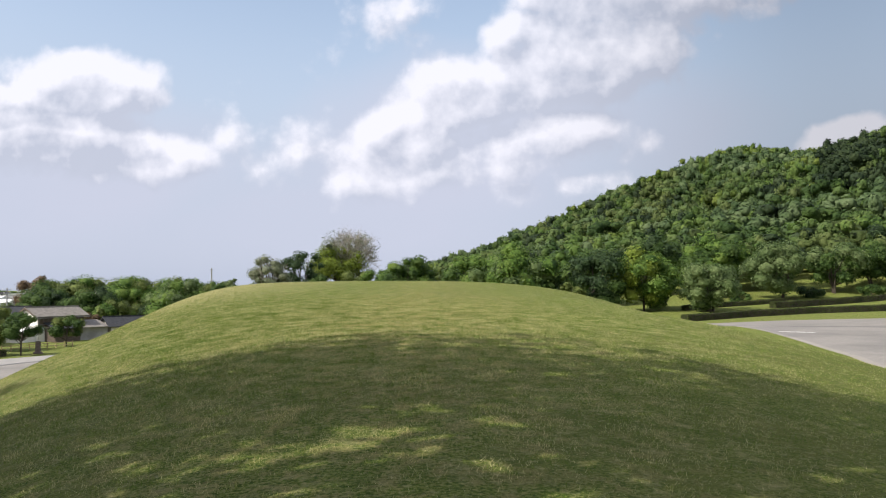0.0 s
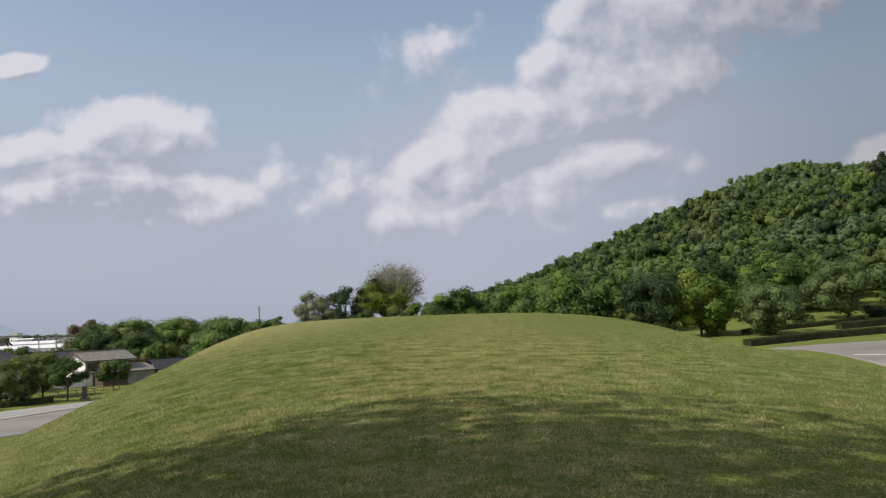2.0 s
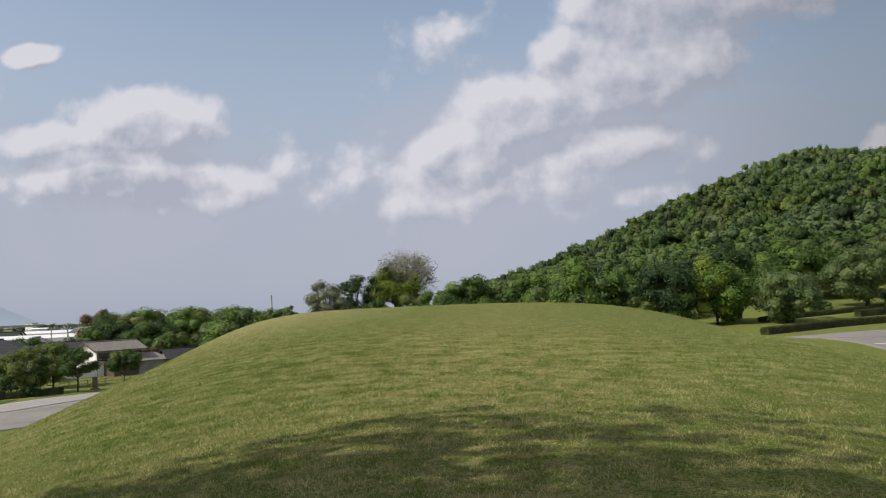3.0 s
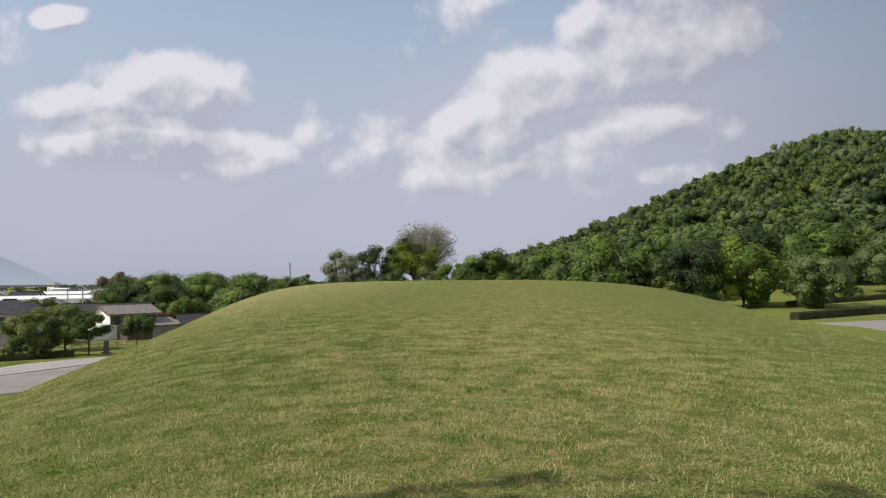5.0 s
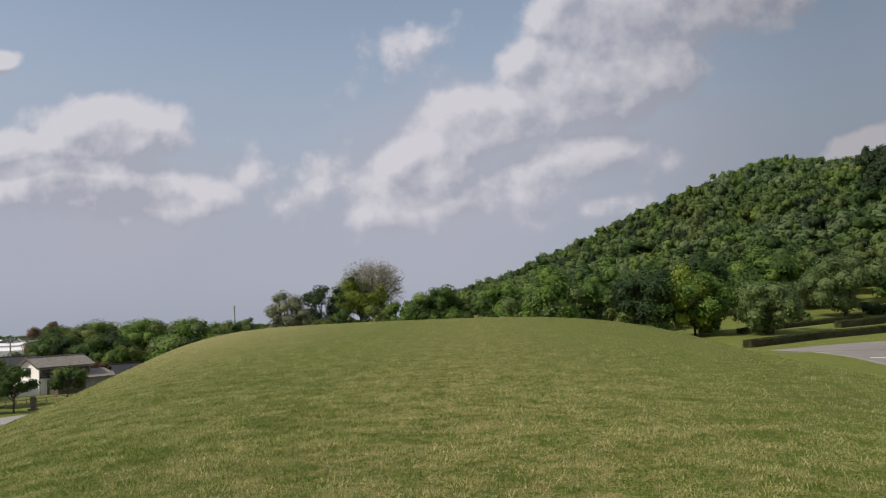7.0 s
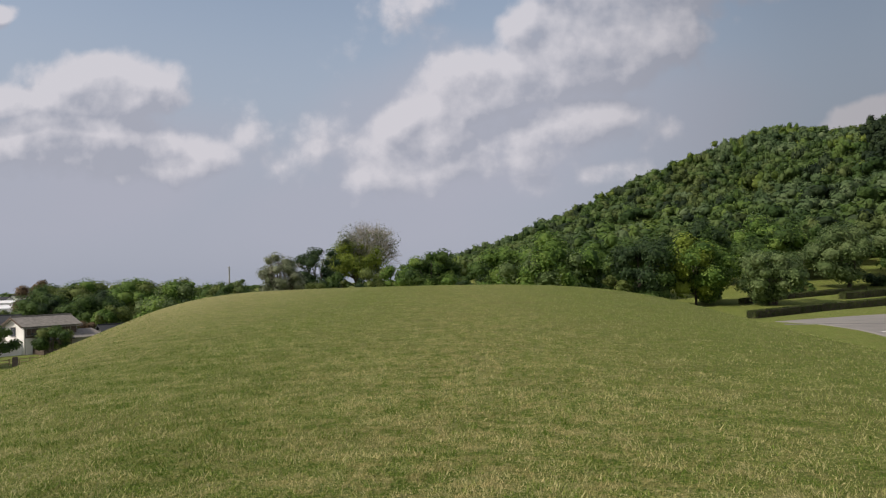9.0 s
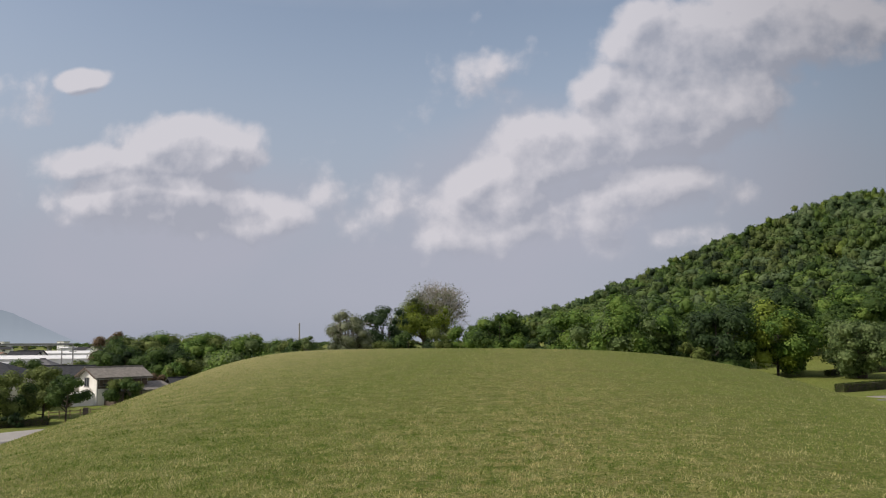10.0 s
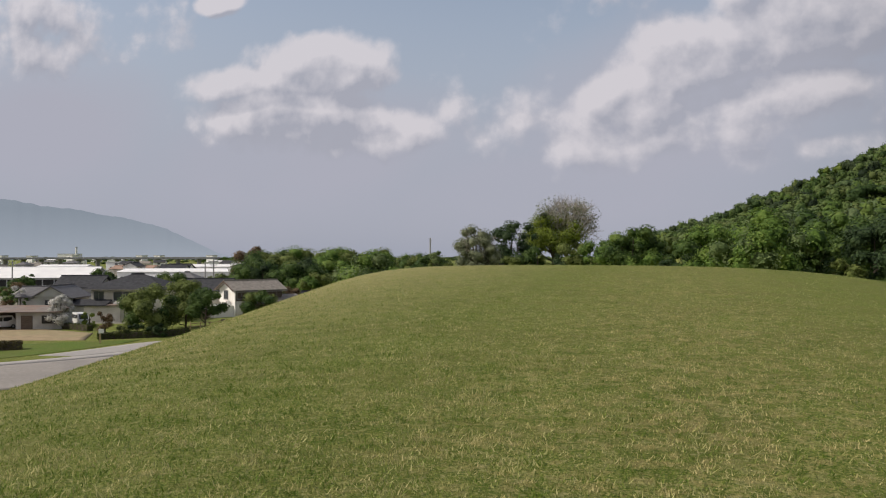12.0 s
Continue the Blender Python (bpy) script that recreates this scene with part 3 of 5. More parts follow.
def crown_blobs(rng, radius, z0, z1, count, ragged=0.25, shape="round"):
    out = []
    zc, hz = (z0 + z1) / 2, (z1 - z0) / 2
    for _ in range(count):
        d = rng.normal(size=3)
        d /= np.linalg.norm(d)
        k = rng.uniform(0.42, 0.86) ** 0.6
        br = radius * rng.uniform(0.20, 0.40)
        x, y, z = d[0] * radius * k, d[1] * radius * k, d[2] * hz * k
        if shape == "dome" and z < 0:
            z *= 0.55
        if shape == "cone":
            f = 1 - 0.75 * (z + hz) / (2 * hz)
            x, y, br = x * f * 1.3, y * f * 1.3, br * (0.5 + f * 0.6)
        if shape == "layers":
            z = hz * (round(z / hz * 2.5) / 2.5)
            br *= 0.9
        out.append((x + rng.normal() * ragged * br, y + rng.normal() * ragged * br, zc + z, min(br, hz * 0.9)))
    return out


def tree(label, x, y, tall, radius, leaf, seed, low=0.25, count=2200, size=0.32, blobs=26, shape="round", trunk=None, limbs=7, stems=1,
         up=0.25, flat=0.8, ragged=0.25, z=None, category="tree", name="tree", mats=None, group="", bare=0, leaf_top=2.0, body=0.72):
    """A tree: tapered trunk and limbs, and a crown of many leaf clumps over an uneven set of boughs."""
    rng = np.random.default_rng(seed)
    z = ground_z(x, y) - 0.05 if z is None else z
    root = thing(name, label, category, pose(x, y, z), group)
    bl = crown_blobs(rng, radius, tall * low, tall, blobs, ragged, shape)
    tr = trunk or max(0.10, tall * 0.022)
    bm = bmesh.new()
    for s in range(stems):
        ox, oy = (rng.normal() * radius * 0.18, rng.normal() * radius * 0.18) if stems > 1 else (0, 0)
        lean = rng.normal(size=2) * radius * 0.06
        top = Vector((ox + lean[0], oy + lean[1], tall * 0.62))
        line = [Vector((ox * 0.5, oy * 0.5, -0.2)), Vector((ox * 0.6, oy * 0.6, tall * 0.12)), Vector((ox + lean[0] * 0.5, oy, tall * 0.35)), top, top + Vector((lean[1], 0, tall * 0.22))]
        tube(line, [tr * 1.35, tr, tr * 0.8, tr * 0.45, tr * 0.12], 8, bm)
    picks = rng.permutation(len(bl))[: limbs]
    for i in picks:
        bx, by, bz, br = bl[i]
        base = Vector((0, 0, max(tall * low * 0.7, min(bz - 0.8, tall * 0.5)) * rng.uniform(0.6, 0.95)))
        end = Vector((bx, by, bz))
        mid = base.lerp(end, 0.5) + Vector((0, 0, -0.06 * tall * rng.uniform(0, 1)))
        tube([base, mid, end], [tr * 0.5, tr * 0.32, tr * 0.08], 6, bm)
        for _ in range(2):
            tip = end + Vector(rng.normal(size=3)) * br * 0.45
            tube([mid.lerp(end, 0.6), tip], [tr * 0.16, tr * 0.04], 5, bm)
    part("trunk", bm, M_BARK, root, "dark bark-covered trunk and limbs")
    if bare:
        bm = bmesh.new()

        def fork(at, way, length, r, left):
            end = at + way * length
            bend = at.lerp(end, 0.5) + Vector(rng.normal(size=3)) * length * 0.07
            tube([at, bend, end], [r, r * 0.8, r * 0.6], 4 if left > 1 else 3, bm)
            if left:
                for _ in range(3 if left > 1 else 6):
                    turn = (way + Vector(rng.normal(size=3)) * 0.42 + Vector((0, 0, 0.06))).normalized()
                    fork(end if left > 1 else at.lerp(end, rng.uniform(0.3, 1)), turn, length * rng.uniform(0.6, 0.8), r * 0.58, left - 1)

        for k in range(bare):
            up_ = 0.22 + 0.78 * (k + 0.5) / bare
            ang = k * 2.4
            flat_ = math.sqrt(1 - up_ * up_)
            way = Vector((math.cos(ang) * flat_ * radius, math.sin(ang) * flat_ * radius, (0.12 + 0.88 * up_) * tall * 0.56))
            fork(Vector((0, 0, tall * 0.38)), way.normalized(), way.length * 0.43, tr * 0.2, 3)
        part("twig_crown", bm, M_TWIG, root, "fine bare grey twigs")
    if count:
        v, f = leaf_cloud([b for b in bl if b[2] < tall * leaf_top], int(count * 1.9), size * 0.7, rng, up, flat)
        mi = None
        if mats:
            mi = np.repeat(rng.integers(0, len(mats) + 1, len(bl)), 1)
            near = np.argmin(((v[::4, None] - np.array(bl)[None, :, :3]) ** 2).sum(-1), 1)
            mi = mi[near]
        if body:
            iv, jf = inner_foliage(bl, body, flat, rng)
            im = np.zeros(len(jf), int) if mi is None else np.repeat(mi[[np.flatnonzero(near == k)[0] if (near == k).any() else 0 for k in range(len(bl))]], len(BALL_F))
            f, v = np.r_[f, jf + len(v)], np.r_[v, iv]
            mi = None if mi is None else np.r_[mi, im]
        part("crown", mesh_of("crown", v, f, [leaf, *(mats or [])], mi, smooth=True), None, root)
    return root


def hedge(label, line, wide, tall, leaf, seed, name="hedge", dens=220, size=0.09):
    """A clipped hedge along a line: a dark core of twigs and a dense skin of leaves."""
    rng = np.random.default_rng(seed)
    x0, y0 = line[0]
    z0 = ground_z(x0, y0)
    root = thing(name, label, "hedge", pose(x0, y0, z0))
    core = bmesh.new()
    vs, total = [], 0
    for (ax, ay), (bx, by) in zip(line, line[1:]):
        a, b = np.array((ax, ay)), np.array((bx, by))
        ln = np.linalg.norm(b - a)
        d = (b - a) / ln
        s = np.array((-d[1], d[0]))
        n = int(dens * ln)
        u = rng.uniform(-0.02, 1.02, n)
        face = rng.uniform(0, 1, n)
        w = np.where(face < 0.4, rng.uniform(-0.5, 0.5, n), np.where(face < 0.7, -0.5, 0.5)) * wide
        zz = np.where(face < 0.4, tall, rng.uniform(0.02, 1, n) * tall) + rng.normal(size=n) * 0.04
        w = w + rng.normal(size=n) * 0.04
        p = a[None] + (b - a)[None] * u[:, None] + s[None] * w[:, None]
        g = height(p[:, 0], p[:, 1])
        nrm = np.where(face[:, None] < 0.4, np.array([[0, 0, 1.0]]), np.sign(w)[:, None] * np.array([[s[0], s[1], 0.0]])) + rng.normal(scale=0.5, size=(n, 3))
        nrm /= np.linalg.norm(nrm, axis=1, keepdims=True)
        c = np.stack([p[:, 0] - x0, p[:, 1] - y0, g - z0 + zz], 1)
        t = np.cross(nrm, rng.normal(size=(n, 3)))
        t /= np.linalg.norm(t, axis=1, keepdims=True)
        q = np.cross(nrm, t)
        sz = size * rng.uniform(0.7, 1.5, n)[:, None]
        for tip_, at_end, out in ((a, (ax, ay) == tuple(line[0]), -1), (b, (bx, by) == tuple(line[-1]), 1)):
            if at_end:
                k = int(dens * wide * tall * 0.9)
                e = tip_[None] + s[None] * rng.uniform(-0.5, 0.5, k)[:, None] * wide + d[None] * out * rng.uniform(0.0, 0.08, k)[:, None]
                ec = np.stack([e[:, 0] - x0, e[:, 1] - y0, height(e[:, 0], e[:, 1]) - z0 + rng.uniform(0.02, 1, k) * tall], 1)
                et = np.cross(np.array([[d[0] * out, d[1] * out, 0.3]]) + rng.normal(scale=0.4, size=(k, 3)), rng.normal(size=(k, 3)))
                et /= np.linalg.norm(et, axis=1, keepdims=True)
                eq = np.cross(et, np.array([[d[0], d[1], 0.0]]))
                vs.append(np.stack([ec - et * size, ec - eq * size * 0.6, ec + et * size, ec + eq * size * 0.6], 1).reshape(-1, 3))
        vs.append(np.stack([c - t * sz, c - q * sz * 0.6, c + t * sz, c + q * sz * 0.6], 1).reshape(-1, 3))
        m = max(1, int(ln / 3))
        for k in range(m):
            e0, e1 = a + (b - a) * k / m, a + (b - a) * (k + 1) / m
            g0, g1 = ground_z(*e0) - z0, ground_z(*e1) - z0
            corners = []
            for e, g in ((e0, g0), (e1, g1)):
                for sd in (-0.44, 0.44):
                    for zt in (-0.1, tall * 0.93):
                        corners.append(core.verts.new((e[0] + s[0] * wide * sd - x0, e[1] + s[1] * wide * sd - y0, g + zt)))
            c8 = corners
            for f in ((0, 1, 3, 2), (4, 6, 7, 5), (0, 4, 5, 1), (2, 3, 7, 6), (1, 5, 7, 3), (0, 2, 6, 4)):
                core.faces.new([c8[i] for i in f])
    part("twig_core", core, M_BARK, root, "dark twiggy inside")
    v = np.concatenate(vs)
    part("foliage", mesh_of("hedge_foliage", v, np.arange(len(v)).reshape(-1, 4), [leaf]), None, root)
    return root


def band(name, edge_a, edge_b, lift, thick, mat, label, category, cell=1.2):
    """A draped sheet with depth between two edge lines of equally many points."""
    def resample(e, n):
        e = np.array(e, float)
        s = np.r_[0, np.cumsum(np.linalg.norm(np.diff(e, axis=0), axis=1))]
        u = np.linspace(0, s[-1], n)
        e = np.stack([np.interp(u, s, e[:, 0]), np.interp(u, s, e[:, 1])], 1)
        for _ in range(12):
            e[1:-1] = (e[:-2] + 2 * e[1:-1] + e[2:]) / 4
        return e
    ln = max(np.linalg.norm(np.diff(np.array(e, float), axis=0), axis=1).sum() for e in (edge_a, edge_b))
    n = int(ln / cell) + 2
    a, b = resample(edge_a, n), resample(edge_b, n)
    cols = int(np.linalg.norm(a - b, axis=1).max() / cell) + 2
    k = np.linspace(0, 1, cols)[None, :, None]
    g = a[:, None] * (1 - k) + b[:, None] * k
    z = height(g[..., 0].ravel(), g[..., 1].ravel()) + lift
    v = np.c_[g.reshape(-1, 2), z]
    top = np.arange(n * cols).reshape(n, cols)
    f = np.stack([top[:-1, :-1], top[1:, :-1], top[1:, 1:], top[:-1, 1:]], -1).reshape(-1, 4).tolist()
    rim = list(top[0]) + list(top[1:, -1]) + list(top[-1, -2::-1]) + list(top[-2:0:-1, 0])
    m = n * cols
    f += [[p, q, q + m, p + m] for p, q in zip(rim, rim[1:] + rim[:1])]
    return tagged(new(name, mesh_of(name, np.r_[v, v - [0, 0, thick]], f, [mat])), label, category, kind="structure")


# ---- roads and bare ground ----
GUTTER = [(-90, 46), (-75, 64), (-60, 83.5), (-54, 93), (-52, 102), (-48, 110), (-38, 124)]
strip("road", GUTTER, -15.5, -0.12, 0.05, 0.3, M_ROAD, "pale worn asphalt road curving round the mound's foot", "road")
strip("pavement", GUTTER, 0.12, 2.4, 0.07, 0.3, M_PAVE, "light grey concrete pavement beside the road", "pavement")
strip("kerb", GUTTER, -0.1, 0.1, 0.035, 0.3, M_KERB, "dark recessed concrete gutter along the road", "kerb")
band("pavement_apron", [(-58.0, 91.6), (-54.8, 98.5), (-51.6, 107), (-47, 115)], [(-62.4, 91.0), (-60.8, 97), (-60.2, 105), (-52, 117)], 0.06, 0.3, M_PAVE, "light concrete apron joining the pavement", "pavement")
band("bare_field", [(-120, 92), (-96, 97), (-80, 102), (-68.3, 105.3)], [(-120, 118), (-98, 119), (-86, 117.5), (-73.5, 113.5)], 0.04, 0.2, M_SAND,
     "bare sandy yellow field beside the houses", "bare field")
band("car_park", [(16, 20), (24, 40), (28.5, 54), (31.5, 65), (35.5, 85), (38.2, 100), (38.5, 111), (36.2, 117)],
     [(84, 14), (86, 36), (88, 58), (88, 80), (86, 100), (80, 121), (66, 125.5), (50, 122.5)], 0.05, 0.3, M_ROAD, "wide pale worn asphalt car park beside the mound", "car park")
strip("car_park_gutter", [(35.4, 111.8), (39.2, 108.9), (42.8, 107.2), (50, 104), (62, 98.5), (78, 92)], -0.16, 0.16, 0.085, 0.2, M_KERB, "dark drain line across the car park", "gutter")
strip("road_marking", [(38.8, 96.5), (41.5, 93.5)], -0.25, 0.25, 0.058, 0.2, M_PAINT, "short white painted line on the car park", "road marking")
strip("road_marking", [(31.2, 58.5), (33.6, 55.5)], -0.25, 0.25, 0.058, 0.2, M_PAINT, "short white painted line on the car park", "road marking")

band("verge", [(-100, 60), (-78, 67.0), (-64.5, 86.5), (-62.6, 94), (-61.6, 103)], [(-112, 84), (-84, 93.5), (-73, 99.5), (-66.5, 104.5), (-62, 107.5)], 0.03, 0.2, M_VERGE,
     "bright green grass verge between road and field", "verge")

band("town_lots", [(-78, 128), (-90, 160), (-112, 215), (-150, 300), (-260, 560)], [(-170, 112), (-205, 150), (-300, 250), (-420, 380), (-640, 620)], 0.05, 0.3, M_LOT,
     "grey gravel lots and lanes between the houses", "lots", cell=5.0)

# ---- the wooded hill ----
rng = np.random.default_rng(11)
protos = []
for k in range(6):
    r = np.random.default_rng(100 + k)
    bl = [(*b[:3], b[3] * 1.25) for b in crown_blobs(r, 0.98, -0.75, 0.9, 10, 0.7, "dome")]
    lv = leaf_cloud(bl, 270, 0.088, r, 0.7, 0.8, 0.35, (0.90, 1.14), 0.22)[0]
    iv, jf = inner_foliage(bl, 0.86, 0.8, r)
    protos.append((np.r_[lv, iv], np.r_[np.arange(len(lv)).reshape(-1, 4), jf + len(lv)]))
cand = [(x + rng.uniform(-2.6, 2.6), y + rng.uniform(-2.6, 2.6)) for x in np.arange(-30, 400, 7.0) for y in np.arange(168, 640, 7.0)]
cand += [(x + rng.uniform(-3, 3), y + rng.uniform(-3, 3)) for x in np.arange(-120, 60, 9.0) for y in np.arange(560, 650, 9.0)]
cand = np.array(cand)
hz_ = lowland(cand[:, 0], cand[:, 1])
slope_y = lowland(cand[:, 0], cand[:, 1] + 3) - lowland(cand[:, 0], cand[:, 1] - 3)
slope_x = lowland(cand[:, 0] + 3, cand[:, 1]) - lowland(cand[:, 0] - 3, cand[:, 1])
toward = (slope_y * cand[:, 1] + slope_x * cand[:, 0]) / np.hypot(cand[:, 0], cand[:, 1])
az = np.degrees(np.arctan2(cand[:, 0], cand[:, 1]))
keep = (hz_ > np.where(cand[:, 0] > 75, 9.5, 8.2)) & (toward > -0.7) & (az < 33) & ((np.hypot(cand[:, 0], cand[:, 1]) < 560) | (cand[:, 0] < 60) & (hz_ > 9.5))
wood = cand[keep]
vs, fs, mi, at = [], [], [], 0
wz = lowland(wood[:, 0], wood[:, 1])
kinds = rng.choice(6, len(wood), p=[0.44, 0.08, 0.20, 0.12, 0.12, 0.04])
# stands of one kind: pale woods low on the slope, yellowish near the top, dark trees at the far end
wa = np.degrees(np.arctan2(wood[:, 0], wood[:, 1]))
stand = np.sin(wood[:, 0] * 0.061 + 1.3 * np.sin(wood[:, 1] * 0.031)) + np.sin(wood[:, 1] * 0.047 + wood[:, 0] * 0.022)
pick = rng.random(len(wood))
kinds = np.where((stand > 0.9) & (pick < 0.6), 4, kinds)
# haze over the far ridge is painted by giving it the pale leaves
kinds = np.where((wood[:, 1] > 560) & (wood[:, 0] < 60), 4, kinds)
kinds = np.where((stand < -1.0) & (pick < 0.6), 3, kinds)
# the fold's shade is put into the leaf colour here
kinds = np.where((wa > 24.6) & (wz > 34) & (wz < 62) & (pick < 0.92), 1, kinds)
kinds = np.where((wz > 52) & (wa < 26) & (pick > 0.55), np.where(pick > 0.8, 5, 2), kinds)
for (x, y), z, kd in zip(wood, wz, kinds):
    pr, pf = protos[rng.integers(6)]
    rad, hi = rng.uniform(3.2, 6.4) * (1.25 if z < 24 else 1.0), rng.uniform(4.4, 7.4)
    a = rng.uniform(0, 6.28)
    c, s = math.cos(a), math.sin(a)
    q = pr @ np.array([[c, s, 0], [-s, c, 0], [0, 0, 1]]) * np.array([rad, rad, hi])
    vs.append(q + np.array([x, y, z + hi * 0.72]))
    fs.append(pf + at)
    at += len(q)
    mi.append(np.full(len(pf), kd))
vs, fs, mi = np.concatenate(vs), np.concatenate(fs), np.concatenate(mi)
HILL_LEAVES = [material("leaf_hill_" + nm, cs, scale=0.11, detail=4, rough=0.65, island=0.10, band=0.26, through_light=0.2, spec=0.2, bump=1.0, bump_scale=1.1, bump_deep=0.7) for nm, cs in (
    ("mid", [(0.030, 0.062, 0.014), (0.072, 0.121, 0.029), (0.121, 0.172, 0.055)]), ("dark", [(0.013, 0.027, 0.010), (0.028, 0.049, 0.018), (0.048, 0.072, 0.028)]),
    ("bright", [(0.037, 0.077, 0.014), (0.084, 0.144, 0.028), (0.137, 0.199, 0.046)]), ("olive", [(0.042, 0.065, 0.017), (0.086, 0.120, 0.032), (0.130, 0.167, 0.055)]),
    ("pale", [(0.040, 0.074, 0.026), (0.088, 0.137, 0.053), (0.141, 0.192, 0.087)]), ("yellow", [(0.053, 0.086, 0.013), (0.109, 0.160, 0.027), (0.164, 0.215, 0.044)]))]
tagged(new("hill_woods", mesh_of("hill_woods", vs, fs, HILL_LEAVES, mi, smooth=True)),
       "dense mixed spring woods of many greens covering the hillside", "woods", kind="stuff")

# ---- trees along the foot of the hill ----
tree("broad bushy bright-green tree behind the mound", 12.4, 149.8, 13.9, 7.2, L_BRIGHT, 1, low=0.08, count=5600, size=0.34, blobs=52, mats=[L_PALE, L_BRIGHT])
tree("green leafy tree at the foot of the hill", 5.0, 169.9, 13.0, 6.0, L_MID, 2, low=0.15, count=3600, size=0.36, blobs=36, mats=[L_BRIGHT])
tree("mid-green tree in the row below the hill", 20.5, 165.0, 11.5, 5.2, L_MID, 3, low=0.15, count=3200, size=0.36, blobs=32)
tree("low brownish-green shrub below the hill", 22.5, 147.0, 7.0, 2.8, L_OLIVE, 4, low=0.1, count=1400, size=0.28, blobs=18, name="shrub", category="shrub")
tree("dark-leaved evergreen tree below the hill", 27.2, 151.5, 11.6, 6.2, L_DARK, 5, low=0.02, count=4600, size=0.34, blobs=40, mats=[L_MID])
tree("round yellow-green spring tree with dark trunk", 37.0, 153.9, 11.4, 6.1, L_YELLOW, 6, low=0.10, count=5200, size=0.33, blobs=48, mats=[L_BRIGHT], limbs=12)
tree("pale grey-green airy tree beside the hedge", 46.8, 147.5, 8.8, 5.6, L_PALE, 7, low=0.06, count=4200, size=0.27, blobs=38, stems=3, limbs=12)
tree("pale grey-green spreading tree on the bank", 67.0, 168.0, 11.4, 6.6, L_PALE, 8, low=0.14, count=4600, size=0.30, blobs=40, stems=2, limbs=12)
tree("broad layered tree with spreading limbs on the bank", 84.0, 178.5, 9.6, 6.8, L_MID, 9, low=0.28, count=4200, size=0.32, blobs=36, shape="layers", stems=3, limbs=12, mats=[L_PALE])
tree("broad layered tree with spreading limbs on the bank", 93.5, 181.0, 10.0, 6.6, L_MID, 10, low=0.28, count=4200, size=0.32, blobs=36, shape="layers", stems=2, limbs=12)
tree("bright green domed tree at the wood's edge", 61.7, 190.0, 12.4, 8.2, L_BRIGHT, 12, low=0.1, count=5200, size=0.38, blobs=44, mats=[L_MID])
tree("dark green tree at the wood's edge", 74.5, 187.0, 11.0, 6.2, L_DARK, 13, low=0.1, count=3600, size=0.38, blobs=34, mats=[L_MID])
tree("dark green tree at the wood's edge", 46.5, 186.0, 12.4, 6.4, L_MID, 14, low=0.1, count=3800, size=0.38, blobs=34, mats=[L_DARK])
tree("dark green tree at the wood's edge", 33.0, 172.0, 12.6, 6.0, L_MID, 15, low=0.1, count=3600, size=0.38, blobs=34, mats=[L_DARK])
tree("dark green tree at the wood's edge", 104.0, 190.0, 12.0, 7.5, L_MID, 16, low=0.12, count=4200, size=0.40, blobs=34, mats=[L_DARK])
tree("leafy green tree at the wood's edge", 55.0, 176.0, 8.4, 5.0, L_MID, 17, low=0.15, count=2800, size=0.34, blobs=28, mats=[L_BRIGHT])
hedge("long clipped hedge along the car park's far side", [(36.2, 125.0), (48.2, 133.5), (60.8, 139.5), (76, 143.5), (98, 146)], 1.3, 1.0, L_HEDGE, 21)
hedge("clipped dark hedge higher on the bank", [(60.0, 152.0), (70, 156.5), (80.2, 161.5), (96, 168)], 1.4, 1.1, L_HEDGE, 22)
hedge("clipped dark hedge on the bank under the trees", [(44.0, 152.5), (56, 158.0), (70, 166)], 1.2, 0.8, L_HEDGE, 23)

for i, (x, y, tall, rad, leaf) in enumerate([(58.0, 163.0, 2.6, 2.4, L_MID), (76.0, 172.0, 3.0, 3.0, L_DARK), (88.0, 171.5, 2.4, 2.6, L_MID), (50.0, 162.0, 2.8, 2.6, L_DARK), (100.0, 178.0, 3.4, 3.2, L_DARK), (41.0, 160.0, 2.6, 2.2, L_MID)]):
    tree("low rounded evergreen shrub under the trees on the bank", x, y, tall, rad, leaf, 140 + i, low=0.02, count=900, size=0.24, blobs=14, name="shrub", category="shrub", group="bank shrubs")

# ---- trees behind the mound ----
tree("great bare-twigged round tree with few young leaves", -24.6, 222.0, 22.0, 7.6, L_GREY, 31, low=0.35, count=900, size=0.34, blobs=30, shape="dome", limbs=14, bare=64, trunk=0.5, body=0)
tree("broad yellow-green tree in young leaf before the bare tree", -27.2, 216.5, 18.2, 7.2, L_YELLOW, 41, low=0.22, count=7600, size=0.30, blobs=52, shape="dome", limbs=18, trunk=0.4, mats=[L_GREY, L_YELLOW], body=0.4)
tree("dark-leaved open tree beside the great tree", -34.4, 205.0, 16.4, 5.8, L_DARK, 32, low=0.14, count=4200, size=0.34, blobs=40, limbs=16, stems=2, ragged=0.6, body=0.6)
tree("upright grey-green feathery tree behind the mound", -37.2, 180.0, 16.4, 4.5, L_GREY, 33, low=0.06, count=6800, size=0.24, blobs=70, limbs=18, stems=4, bare=10, body=0.7)
tree("pale small tree behind the mound's shoulder", -43.5, 172.0, 11.2, 2.4, L_PALE, 34, low=0.2, count=1100, size=0.24, blobs=16)
tree("bushy bright-green tree behind the mound", -8.0, 190.0, 13.4, 6.0, L_MID, 35, low=0.12, count=7000, size=0.32, blobs=60, mats=[L_BRIGHT], ragged=0.4)
tree("leafy green bush behind the mound", -17.5, 200.0, 10.8, 4.6, L_BRIGHT, 36, low=0.1, count=2400, size=0.34, blobs=24, mats=[L_OLIVE])
